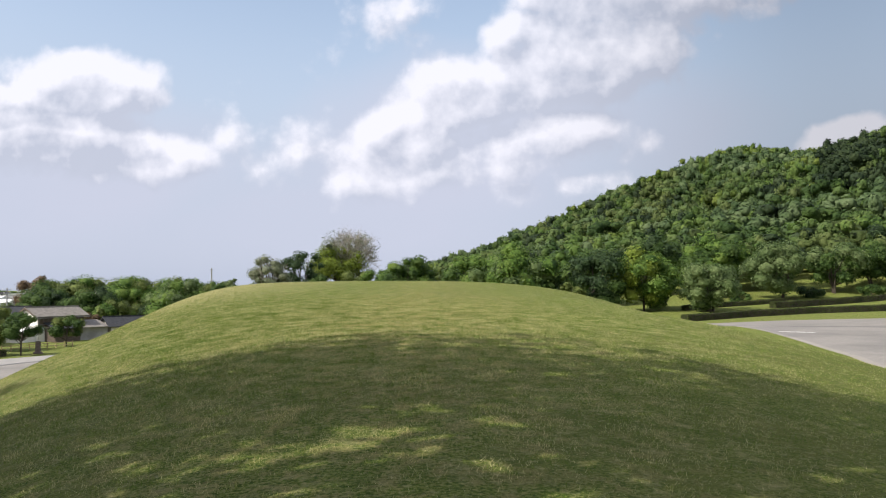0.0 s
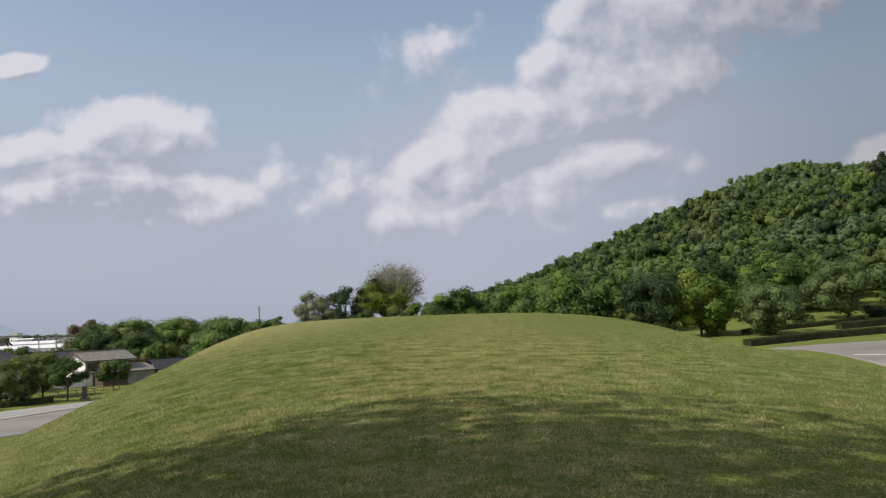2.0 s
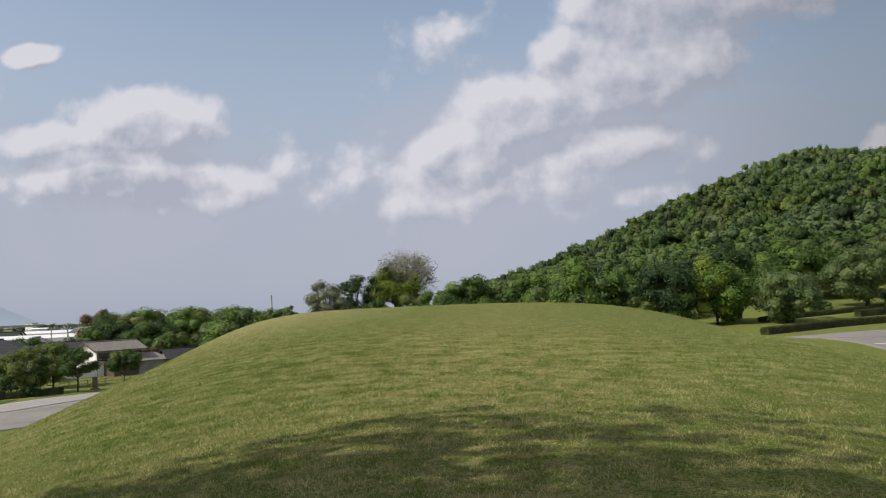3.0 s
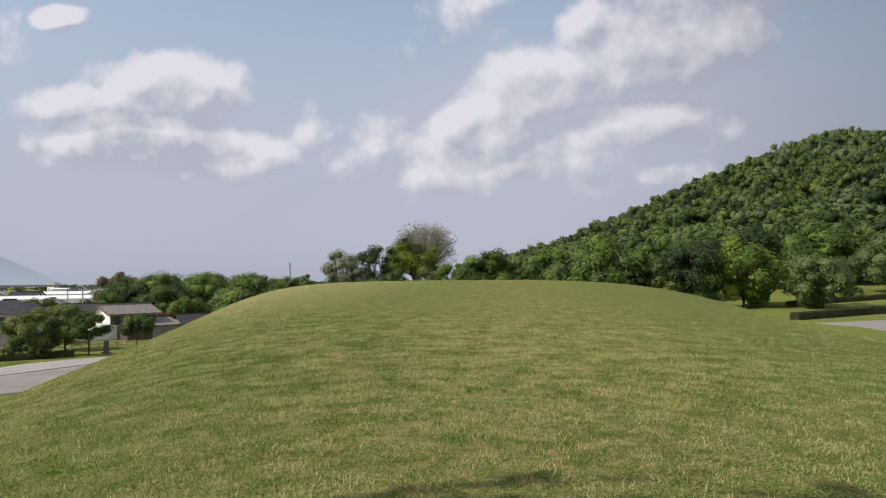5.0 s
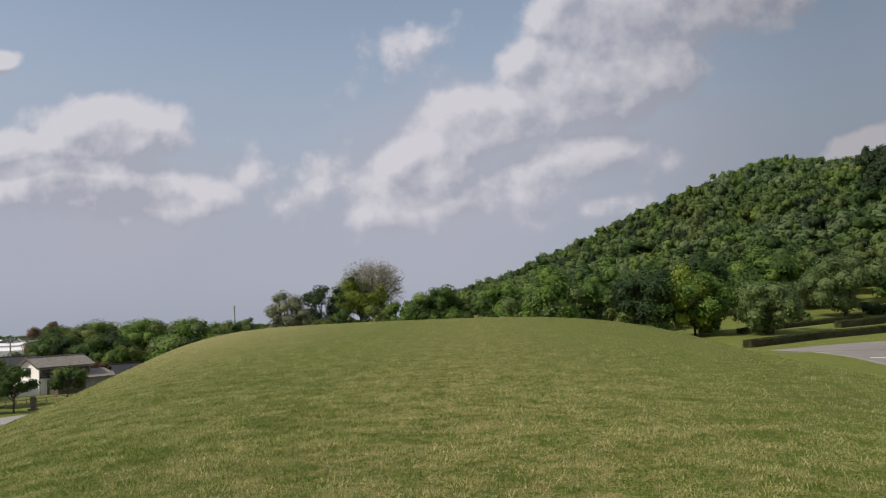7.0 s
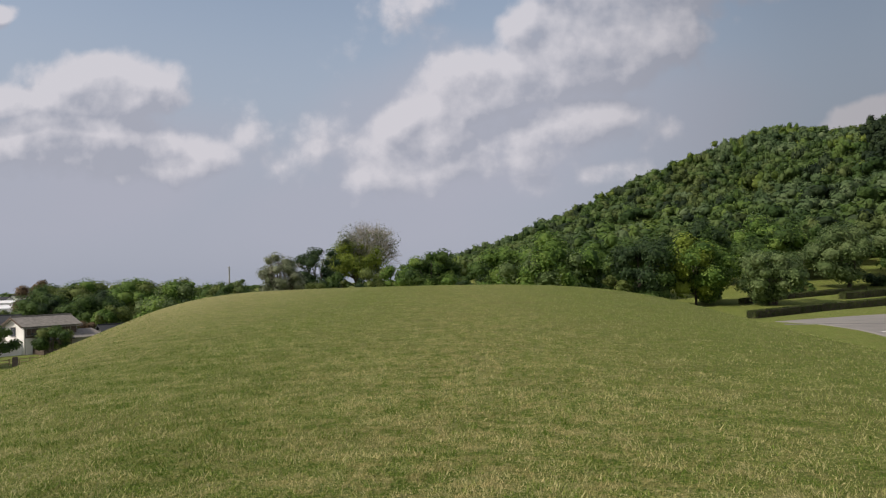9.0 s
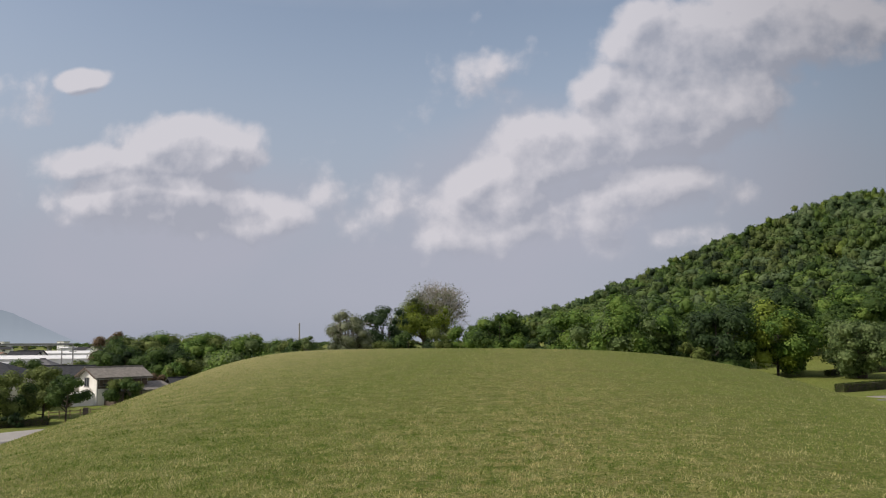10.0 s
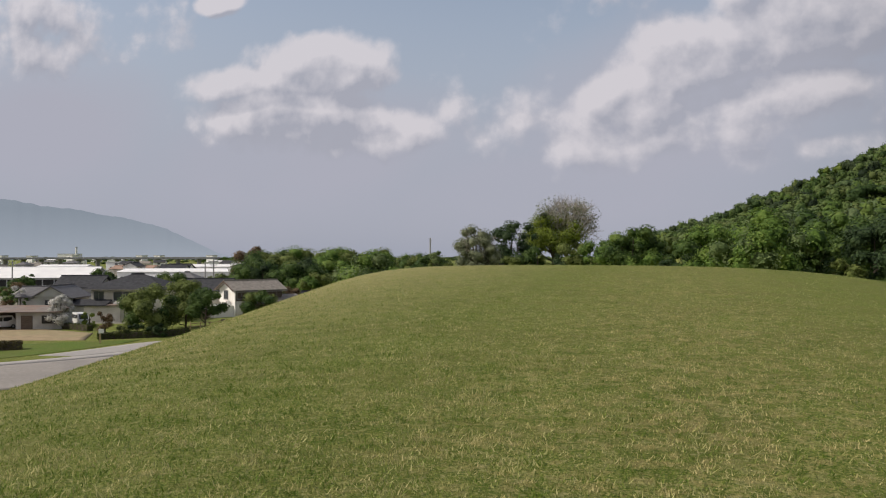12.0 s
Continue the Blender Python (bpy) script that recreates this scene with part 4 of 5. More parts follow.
tree("leafy green bush behind the mound", -28.5, 199.0, 10.0, 4.2, L_MID, 37, low=0.1, count=2000, size=0.34, blobs=22, mats=[L_OLIVE])
tree("leafy green bush behind the mound", 1.5, 200.0, 8.0, 3.6, L_MID, 38, low=0.1, count=1800, size=0.34, blobs=20)
tree("olive-green bush behind the mound", -33.5, 190.0, 9.2, 3.2, L_OLIVE, 39, low=0.1, count=1500, size=0.3, blobs=18)
tree("olive-green bush behind the mound's shoulder", -46.0, 183.0, 10.2, 3.0, L_OLIVE, 40, low=0.1, count=1300, size=0.3, blobs=18)

for i, (x, y, tall, rad, leaf) in enumerate([(-12.5, 196, 10.2, 4.4, L_MID), (-22.0, 197, 9.8, 4.2, L_OLIVE), (6.5, 186, 11.0, 4.8, L_MID), (-36.0, 192, 9.6, 3.8, L_MID), (-1.0, 180, 7.0, 3.2, L_BRIGHT), (-42.0, 190, 9.4, 3.6, L_OLIVE), (-50.0, 186, 9.8, 3.6, L_MID)]):
    tree("dense leafy bush in the row behind the mound", x, y, tall, rad, leaf, 160 + i, low=0.08, count=2600, size=0.32, blobs=30, mats=[L_DARK], group="bushes behind the mound", name="bush", category="bush")

# ---- grove beyond the house ----
tree("broad light-green tree with layered boughs", -37.6, 120.0, 10.2, 5.0, L_BRIGHT, 51, low=0.12, count=5200, size=0.25, blobs=44, shape="layers", mats=[L_PALE])
for i, (x, y, tall, rad, leaf, mt) in enumerate([
        (-84.4, 205.4, 12.6, 7.0, L_OLIVE, [L_BRIGHT]), (-94.0, 203.0, 11.8, 6.2, L_OLIVE, [L_MID]), (-104.5, 215.0, 13.4, 4.6, L_BROWN, [L_BROWN]),
        (-74.0, 201.0, 12.0, 6.6, L_BRIGHT, [L_OLIVE]), (-66.0, 206.0, 11.6, 6.2, L_OLIVE, [L_BRIGHT]), (-89.0, 190.0, 10.0, 6.0, L_MID, [L_DARK]),
        (-77.0, 186.0, 9.6, 5.6, L_DARK, [L_MID]), (-62.0, 188.0, 9.6, 5.6, L_MID, [L_DARK]), (-55.0, 200.0, 11.0, 6.0, L_OLIVE, [L_MID]),
        (-99.0, 192.0, 5.9, 4.4, L_MID, [L_OLIVE]), (-69.5, 176.0, 6.5, 3.6, L_BRIGHT, [L_OLIVE])]):
    tree("full-crowned broadleaf tree in the grove behind the house", x, y, tall * 0.95, rad * 1.08, leaf, 60 + i, low=0.08, count=5200, size=0.31, blobs=44, mats=mt, group="grove trees")

# ---- garden trees by the road ----
tree("pruned round garden tree in front of the white house", -59.8, 132.6, 4.8, 2.7, L_OLIVE, 81, low=0.12, count=3200, size=0.17, blobs=28, shape="dome", limbs=10, mats=[L_MID])
tree("dark pruned pine beside the white house", -58.4, 115.6, 6.1, 2.5, L_MID, 182, low=0.17, count=3200, size=0.17, blobs=24, shape="dome", limbs=10)
tree("broad rounded garden tree behind the clipped hedge", -65.2, 113.6, 6.1, 3.5, L_OLIVE, 83, low=0.06, count=6000, size=0.18, blobs=40, limbs=12, mats=[L_OLIVE, L_MID])
tree("broad rounded garden tree behind the clipped hedge", -66.5, 124.0, 7.2, 3.3, L_OLIVE, 84, low=0.06, count=5200, size=0.19, blobs=36, limbs=12, mats=[L_OLIVE])
tree("white-flowering garden tree by the shed", -82.5, 118.5, 5.4, 2.1, L_BLOSSOM, 85, low=0.03, count=3400, size=0.12, blobs=40, limbs=10, ragged=0.5, shape="cone")
tree("white-flowering garden tree between the houses", -102.6, 133.0, 5.4, 1.7, L_BLOSSOM, 86, low=0.2, count=700, size=0.15, blobs=18, limbs=10, ragged=0.6, mats=[L_PALE, L_MID])
tree("low yellow-green garden shrub by the shed", -80.4, 121.5, 2.3, 1.2, L_YELLOW, 87, low=0.05, count=700, size=0.12, blobs=12, name="shrub", category="shrub")
tree("brown twiggy garden shrub beside the road", -69.1, 110.0, 3.4, 1.2, L_BROWN, 88, low=0.1, count=800, size=0.12, blobs=14, name="shrub", category="shrub")
tree("dark low shrub by the shed", -85.3, 119.1, 2.0, 1.6, L_MID, 89, low=0.02, count=800, size=0.12, blobs=12, name="shrub", category="shrub")
tree("low dark clipped shrub behind the hedge", -66.0, 108.8, 1.7, 1.2, L_HEDGE, 90, low=0.02, count=900, size=0.10, blobs=12, name="shrub", category="shrub")
tree("low dark clipped shrub behind the hedge", -64.4, 110.2, 1.8, 1.3, L_DARK, 91, low=0.02, count=900, size=0.10, blobs=12, name="shrub", category="shrub")
tree("low dark clipped shrub behind the hedge", -61.7, 111.0, 1.7, 1.2, L_DARK, 92, low=0.02, count=900, size=0.10, blobs=12, name="shrub", category="shrub")
tree("green garden tree between the houses", -87.9, 152.6, 7.2, 3.0, L_OLIVE, 93, low=0.1, count=2200, size=0.2, blobs=22, mats=[L_MID])
tree("green garden tree at the frame of the houses", -115.4, 145.1, 5.6, 2.6, L_MID, 94, low=0.1, count=1800, size=0.2, blobs=20, mats=[L_BROWN])
tree("brown budding shrub beside the grove", -67.3, 158.2, 4.6, 2.6, L_BROWN, 95, low=0.05, count=1600, size=0.18, blobs=18, mats=[L_OLIVE], name="shrub", category="shrub")
hedge("low clipped hedge at the end of the road", [(-67.6, 106.8), (-63.5, 110.0), (-60.2, 114.6)], 1.1, 0.75, L_HEDGE, 24)
hedge("low clipped hedge at the edge of the field", [(-78, 89.5), (-72.0, 92.4), (-68.6, 95.6)], 1.2, 0.9, L_HEDGE_RED, 25)
hedge("overgrown low hedge along the field's far side", [(-112, 121.5), (-96, 121.2), (-84, 119.2), (-76, 116)], 0.8, 0.8, L_HEDGE, 26, dens=120)

# ---- shade trees on the mound behind the start ----
tree("big leafy shade tree on the mound", -10.0, 1.6, 14.5, 7.5, L_MID, 101, low=0.55, count=7400, size=0.28, blobs=46, limbs=14, trunk=0.3, mats=[L_BRIGHT], body=0)
tree("big leafy shade tree on the mound's side", -19.4, 5.5, 17.0, 6.8, L_MID, 102, low=0.52, count=6000, size=0.28, blobs=42, limbs=14, trunk=0.3, mats=[L_BRIGHT], body=0)


# ---- buildings ----
def window(house, x, y, z, w, h, normal="front", sill=True):
    """A framed pane set into a wall; x, z are the middle of its foot."""
    side = {"front": pose(x, y, z), "left": pose(x, y, z, 0, 0, -90), "right": pose(x, y, z, 0, 0, 90)}[normal]
    win = part("window", box(-w / 2, -0.03, 0, w / 2, 0.06, h), M_GLASS, house, "dark reflecting window", side)
    fr = bmesh.new()
    t = 0.07
    for b in ((-w / 2 - t, -0.07, -t, w / 2 + t, 0.05, 0), (-w / 2 - t, -0.07, h, w / 2 + t, 0.05, h + t), (-w / 2 - t, -0.07, 0, -w / 2, 0.05, h), (w / 2, -0.07, 0, w / 2 + t, 0.05, h), (-0.03, -0.06, 0, 0.03, 0.04, h)):
        box(*b, bm=fr)
    part("frame", fr, M_FRAME, win)
    if sill:
        part("sill", box(-w / 2 - 0.12, -0.16, -0.14, w / 2 + 0.12, 0.0, -0.075), M_FRAME, win)
    return win


def roof_part(house, w, d, z, rise, kind, over, mat, thick=0.16, along="x"):
    bm = bmesh.new()
    x0, x1, y0, y1 = -w / 2 - over, w / 2 + over, -over, d + over
    cy = d / 2
    if kind == "gable" and along == "x":
        lo = z - rise * over / (d / 2)
        poly([(x0, y0, lo), (x1, y0, lo), (x1, cy, z + rise), (x0, cy, z + rise)], thick, bm)
        poly([(x1, y1, lo), (x0, y1, lo), (x0, cy, z + rise), (x1, cy, z + rise)], thick, bm)
        box(x0, cy - 0.16, z + rise + 0.08, x1, cy + 0.16, z + rise + thick + 0.16, bm=bm)
    elif kind == "gable":
        lo = z - rise * over / (w / 2)
        poly([(x0, y1, lo), (x0, y0, lo), (0, y0, z + rise), (0, y1, z + rise)], thick, bm)
        poly([(x1, y0, lo), (x1, y1, lo), (0, y1, z + rise), (0, y0, z + rise)], thick, bm)
        box(-0.16, y0, z + rise + 0.08, 0.16, y1, z + rise + thick + 0.16, bm=bm)
    elif kind == "hip":
        e = min(w, d) / 2 + over
        lo = z - 0.1
        a, b = (x0 + e, cy, z + rise), (x1 - e, cy, z + rise)
        poly([(x0, y0, lo), (x1, y0, lo), b, a], thick, bm)
        poly([(x1, y1, lo), (x0, y1, lo), a, b], thick, bm)
        poly([(x0, y1, lo), (x0, y0, lo), a], thick, bm)
        poly([(x1, y0, lo), (x1, y1, lo), b], thick, bm)
        box(a[0], cy - 0.18, z + rise + 0.06, b[0], cy + 0.18, z + rise + thick + 0.22, bm=bm)
    elif kind == "shed":
        poly([(x0, y0, z - 0.1), (x1, y0, z - 0.1), (x1, y1, z + rise), (x0, y1, z + rise)], thick, bm)
    else:
        box(x0, y0, z, x1, y1, z + 0.35, bm=bm)
    return part("roof", bm, mat, house)


def wall_part(house, w, d, h, rise, kind, mat, along="x", name="wall"):
    bm = box(-w / 2, 0, -0.3, w / 2, d, h)
    if kind == "gable" and along == "x":
        for x in (-w / 2, w / 2 - 0.2):
            poly([(x, 0, h), (x, d, h), (x, d / 2, h + rise)], 0.2, bm)
    elif kind == "gable":
        for y in (0, d - 0.2):
            poly([(-w / 2, y, h), (w / 2, y, h), (0, y, h + rise)], 0.2, bm)
    return part(name, bm, mat, house)


def house(label, x, y, turn, w, d, h, rise, kind, wall, roof, over=0.5, along="x", windows=(), name="house", category="house", group="", z=None):
    """A building whose front runs along its own x axis; windows are (wall, along, up, wide, high)."""
    root = thing(name, label, category, pose(x, y, ground_z(x, y) if z is None else z, 0, 0, turn), group)
    wall_part(root, w, d, h, rise, kind, wall, along)
    roof_part(root, w, d, h, rise, kind, over, roof, along=along)
    for face, u, up, ww, hh in windows:
        if face == "front":
            window(root, u, 0, up, ww, hh)
        elif face == "left":
            window(root, -w / 2, u, up, ww, hh, "left")
        else:
            window(root, w / 2, u, up, ww, hh, "right")
    return root


# the white two-storey house: long side to the mound, lit gable beside it
TURN_A = math.degrees(math.atan2(0.814, 0.584))
a = house("white two-storey house with brown tiled gable roof", -67.3, 147.2, TURN_A, 8.6, 6.0, 4.5, 1.25, "gable", M_PLASTER, M_TILE_BROWN, 0.65,
          windows=[("left", 3.4, 2.9, 1.5, 1.35), ("left", 4.5, 0.6, 1.2, 0.9), ("front", -3.2, 3.0, 1.4, 1.0), ("front", -0.8, 3.0, 1.4, 1.0), ("front", 2.4, 3.0, 1.6, 1.0)])
part("cornice", box(-4.36, -0.06, 2.35, -4.28, 6.06, 2.55), M_PLASTER, a, "raised plaster band")
bm = box(-4.2, -0.05, 2.6, 4.25, -0.004, 4.4)
for k in range(22):
    box(-4.1 + 0.39 * k, -0.09, 2.6, -4.05 + 0.39 * k, -0.05, 4.4, bm=bm)
part("cladding", bm, M_BROWNWALL, a, "dark brown upright boards under the eaves")
for sgn in (-1, 1):
    part("bargeboard", poly([(-5.0, 3.0 + sgn * 3.65, 4.14), (-5.0, 3.0, 5.66), (-5.0, 3.0, 5.94), (-5.0, 3.0 + sgn * 3.65, 4.42)], 0.05), M_BROWNWALL, a, "dark wooden bargeboard")
part("wing_wall", box(-3.0, -3.4, -0.3, 1.6, 0.0, 2.3), M_BROWNWALL, a, "brown boarded single-storey wing")
bm = poly([(-3.3, -3.8, 2.2), (1.9, -3.8, 2.2), (1.9, 0.0, 3.2), (-3.3, 0.0, 3.2)], 0.14)
part("wing_roof", bm, M_TILE_DARK, a, "dark lean-to roof")
part("entrance_door", box(-2.4, -3.47, 0.0, -1.5, -3.38, 1.95), M_BROWNWALL, a, "brown entrance door")
part("side_wall", box(1.8, -2.2, -0.3, 7.6, 4.5, 2.3), M_GREYWALL, a, "single-storey extension")
bm = poly([(1.5, -2.9, 2.15), (8.0, -2.9, 2.15), (8.0, 2.0, 3.3), (1.5, 2.0, 3.3)], 0.14)
part("side_roof", bm, M_TILE_BROWN, a, "weathered lean-to roof over the extension")
part("annex_wall", box(-7.6, 0.8, -0.3, -4.3, 5.4, 1.75), M_PLASTER, a, "low white annex at the gable")
part("annex_roof", box(-7.8, 0.6, 1.75, -4.3, 5.6, 1.9), M_PLASTER, a)
part("gutter", box(-4.9, -0.78, 4.06, 4.9, -0.68, 4.16), M_FRAME, a, "dark eaves gutter")
part("downpipe", tube([Vector((-4.2, -0.12, 0.0)), Vector((-4.2, -0.12, 3.4)), Vector((-4.2, -0.70, 4.05))], [0.045, 0.045, 0.045], 7), M_FRAME, a, "dark downpipe at the corner")
unit = part("air_conditioner", box(-4.95, 1.4, 2.05, -4.55, 2.2, 2.65, 0.03), M_PLASTER, a, "white outdoor unit on the gable")
part("grille", box(-4.965, 1.5, 2.12, -4.945, 1.95, 2.58), M_FRAME, unit)
house("low house with dark tiled roof behind the white house", -57.0, 155.0, 40, 9.0, 6.0, 2.3, 1.4, "gable", M_CREAM, M_TILE_DARK, 0.6, windows=[("front", -2, 0.8, 1.6, 1.2)])
# the large dark-roofed house
b = house("large two-storey house with dark hipped tile roof", -81.5, 131.5, 14, 11.0, 9.0, 5.0, 2.0, "hip", M_CREAM, M_TILE_DARK, 0.9,
          windows=[("front", -4.3, 2.9, 1.5, 1.7), ("front", -0.6, 3.0, 2.8, 1.5), ("front", 3.4, 3.0, 2.0, 1.4), ("left", 3.0, 3.0, 1.6, 1.4)])
part("balcony", box(-1.6, -1.1, 2.3, 1.6, -0.05, 3.1), M_PLASTER, b, "white balcony front")
part("gutter", box(-6.3, -0.98, 4.86, 6.3, -0.88, 4.98), M_FRAME, b, "dark eaves gutter")
part("balcony_rail", tube([Vector((-1.6, -1.1, 3.25)), Vector((0.0, -1.1, 3.25)), Vector((1.6, -1.1, 3.25))], [0.03, 0.03, 0.03], 6), M_GREY_METAL, b, "metal balcony rail")
for k in range(5):
    part("rail_post", box(-1.6 + 0.79 * k, -1.12, 3.1, -1.56 + 0.79 * k, -1.08, 3.25), M_GREY_METAL, b)
bm = poly([(-9.5, -2.6, 2.5), (-2.2, -2.6, 2.5), (-2.2, 0.2, 3.3), (-9.5, 0.2, 3.3)], 0.16)
part("porch_roof", bm, M_TILE_DARK, b, "dark tiled lower roof")
part("porch_wall", box(-9.2, -2.0, -0.3, -2.6, 0.0, 2.5), M_GREYWALL, b, "grey lower storey")
house("grey two-storey house with dark roof behind the large house", -104.1, 148.2, 14, 7.5, 7.0, 4.6, 1.7, "gable", M_GREYWALL, M_TILE_DARK, 0.6, windows=[("front", -2.6, 2.7, 1.3, 1.3), ("front", 1.0, 2.7, 1.3, 1.3)])
house("small grey house with a gable and a dark window", -91.2, 126.8, 18, 5.2, 8.0, 3.9, 1.5, "gable", M_GREYWALL, M_TILE_GREY, 0.55, along="y", windows=[("front", 0.0, 2.3, 1.9, 1.1)])
house("grey house wing with low roof", -99.9, 133.8, 18, 6.0, 5.0, 3.6, 1.3, "gable", M_GREYWALL, M_TILE_GREY, 0.5)
house("house with dark blue-grey tiled roof behind garden trees", -83.5, 153.8, 8, 11.0, 7.0, 3.9, 1.8, "gable", M_CREAM, M_TILE_DARK, 0.6, windows=[("front", 0, 2.4, 2.0, 1.2)])
house("house with grey roof behind garden trees", -94.6, 166.3, 8, 8.0, 7.0, 4.6, 2.0, "hip", M_CREAM, M_TILE_GREY, 0.6)
house("beige low store beside the parked van", -83.9, 128.8, 14, 5.5, 4.5, 2.6, 0.4, "shed", M_CREAM, M_TIN, 0.3)
# the long shed with an open bay
s = thing("shed", "long low shed with rusty tin roof and open bay", "shed", pose(-87.2, 115.5, ground_z(-87.2, 115.5), 0, 0, 22))
bm = poly([(-8.5, -0.7, 2.35), (6.0, -0.7, 2.35), (6.0, 5.0, 2.95), (-8.5, 5.0, 2.95)], 0.12)
part("roof", bm, M_TIN, s, "rusty tin roof")
part("back_wall", box(-8.2, 4.4, -0.3, 5.8, 4.6, 2.7), M_BROWNWALL, s)
part("front_wall", box(-0.2, 0.0, -0.3, 5.8, 0.15, 2.4), M_GREYWALL, s, "grey boarded front wall")
part("side_wall", box(5.6, 0.15, -0.3, 5.8, 4.4, 2.5), M_GREYWALL, s)
part("partition", box(-0.2, 0.15, -0.3, 0.0, 4.4, 2.5), M_BROWNWALL, s)
part("door", box(0.5, -0.06, 0.0, 2.0, 0.04, 1.9), M_BROWNWALL, s, "dark brown boarded door")
part("shutter", box(3.2, -0.06, 0.8, 5.2, 0.04, 1.9), M_DARK, s, "dark slatted shutter")
for px in (-8.0, -5.4, -2.8):
    part("post", box(px - 0.08, -0.1, -0.3, px + 0.08, 0.06, 2.4), M_WOOD, s)


def van(label, x, y, turn, long=3.4, tall=1.85, wide=1.5):
    """A small boxy van: body, glass, four wheels with tyre and rim, lamps."""
    root = thing("van", label, "van", pose(x, y, ground_z(x, y), 0, 0, turn))
    body = bmesh.new()
    side = [(-long / 2, 0.28), (long / 2 - 0.05, 0.28), (long / 2, 0.75), (long / 2 - 0.12, 0.95), (long / 2 - 0.62, tall - 0.08), (long / 2 - 0.8, tall), (-long / 2 + 0.1, tall), (-long / 2, tall - 0.15)]
    poly([(px, -wide / 2, pz) for px, pz in side], -wide, body)
    for v in body.verts:
        if v.co.z > 1.0:
            v.co.y *= 0.92
    bmesh.ops.bevel(body, geom=list(body.edges), offset=0.04, segments=2, affect="EDGES")
    part("body", body, M_VAN, root)
    part("windscreen", poly([(long / 2 - 0.15, -wide * 0.4, 1.0), (long / 2 - 0.15, wide * 0.4, 1.0), (long / 2 - 0.58, wide * 0.38, tall - 0.16), (long / 2 - 0.58, -wide * 0.38, tall - 0.16)], 0.06), M_GLASS, root)
    for sgn in (-1, 1):
        for x0, x1 in ((-long / 2 + 0.2, -0.25), (-0.15, long / 2 - 0.75)):
            part("side_window", box(x0, sgn * wide * 0.475 - 0.02, 1.05, x1, sgn * wide * 0.475 + 0.02, tall - 0.25), M_GLASS, root)
        part("headlight", box(long / 2 - 0.06, sgn * wide * 0.36 - 0.13, 0.62, long / 2 + 0.015, sgn * wide * 0.36 + 0.13, 0.8, 0.02), M_LAMP, root)
        for wx in (-long / 2 + 0.6, long / 2 - 0.6):
            tyre = bmesh.new()
            bmesh.ops.create_cone(tyre, cap_ends=True, segments=16, radius1=0.29, radius2=0.29, depth=0.18, matrix=pose(0, 0, 0, 90, 0, 0))
            wh = part("wheel", tyre, M_TYRE, root, m=pose(wx, sgn * wide * 0.47, 0.29))
            rim = bmesh.new()
            bmesh.ops.create_cone(rim, cap_ends=True, segments=12, radius1=0.17, radius2=0.15, depth=0.2, matrix=pose(0, 0, 0, 90, 0, 0))
            part("rim", rim, M_GREY_METAL, wh)
    return root


parked = van("small white boxy van parked in the open", -83.6, 123.7, -35)
for k, (along, turn) in enumerate(((-15, 92), (-10.5, 86), (-4, 95), (1.5, 88), (9, 90), (13, 84))):
    cx, cy = -181.7 + along * math.cos(radians(22)) + 7 * math.sin(radians(22)), 220.4 + along * math.sin(radians(22)) - 7 * math.cos(radians(22))
    copy_thing(parked, pose(cx, cy, ground_z(cx, cy), 0, 0, turn + 22))
van("small white boxy van parked in the open shed", -90.6, 116.6, 60)

# ---- works and town beyond ----
h = house("long works hall with white roof and shade-dark bays", -181.7, 220.4, 22, 40.0, 18.0, 3.9, 2.8, "gable", M_GREY_METAL, M_WHITE_METAL, 0.5, name="works_hall", category="hall")
# shade on the front wall is painted as a row of near-black panels
for k in range(12):
    part("bay", box(-19.4 + k * 3.25, -0.08, 0.0, -16.5 + k * 3.25, 0.05, 3.3), M_DARK, h, "near-black bay with the wall's shade in its colour")
h = house("long white factory with a pale low roof", -164.0, 271.8, 14, 40.0, 16.0, 4.6, 0.9, "gable", M_WHITE_METAL, M_WHITE_METAL, 0.3, name="factory", category="factory",
          windows=[("front", -18 + 3.0 * k, 2.0, 1.6, 1.0) for k in range(13)])
h = house("white factory with a grey low roof", -143.2, 225.7, 14, 12.0, 9.0, 4.0, 0.7, "gable", M_WHITE_METAL, M_GREY_METAL, 0.3, name="factory", category="factory", windows=[("front", -3 + 3 * k, 1.8, 1.4, 0.9) for k in range(3)])
house("low warehouse with an orange-red roof", -263.2, 384.9, 10, 22.0, 14.0, 3.6, 1.6, "gable", M_CREAM, M_RUST, 0.4, name="warehouse", category="warehouse")
house("white block of a plant beside a tall chimney", -802.8, 995.2, 12, 26.0, 18.0, 13.5, 0.4, "flat", M_WHITE_METAL, M_GREY_METAL, 0.2, name="plant_building", category="factory")
c = thing("chimney", "tall slim white chimney on the skyline", "chimney", pose(-790.0, 998.7, 0))
part("shaft", tube([Vector((0, 0, -0.5)), Vector((0, 0, 12)), Vector((0, 0, 22.5))], [1.9, 1.7, 1.5], 14), M_WHITE_METAL, c)
part("rim", tube([Vector((0, 0, 22.3)), Vector((0, 0, 23.0))], [1.75, 1.75], 14), M_GREY_METAL, c)

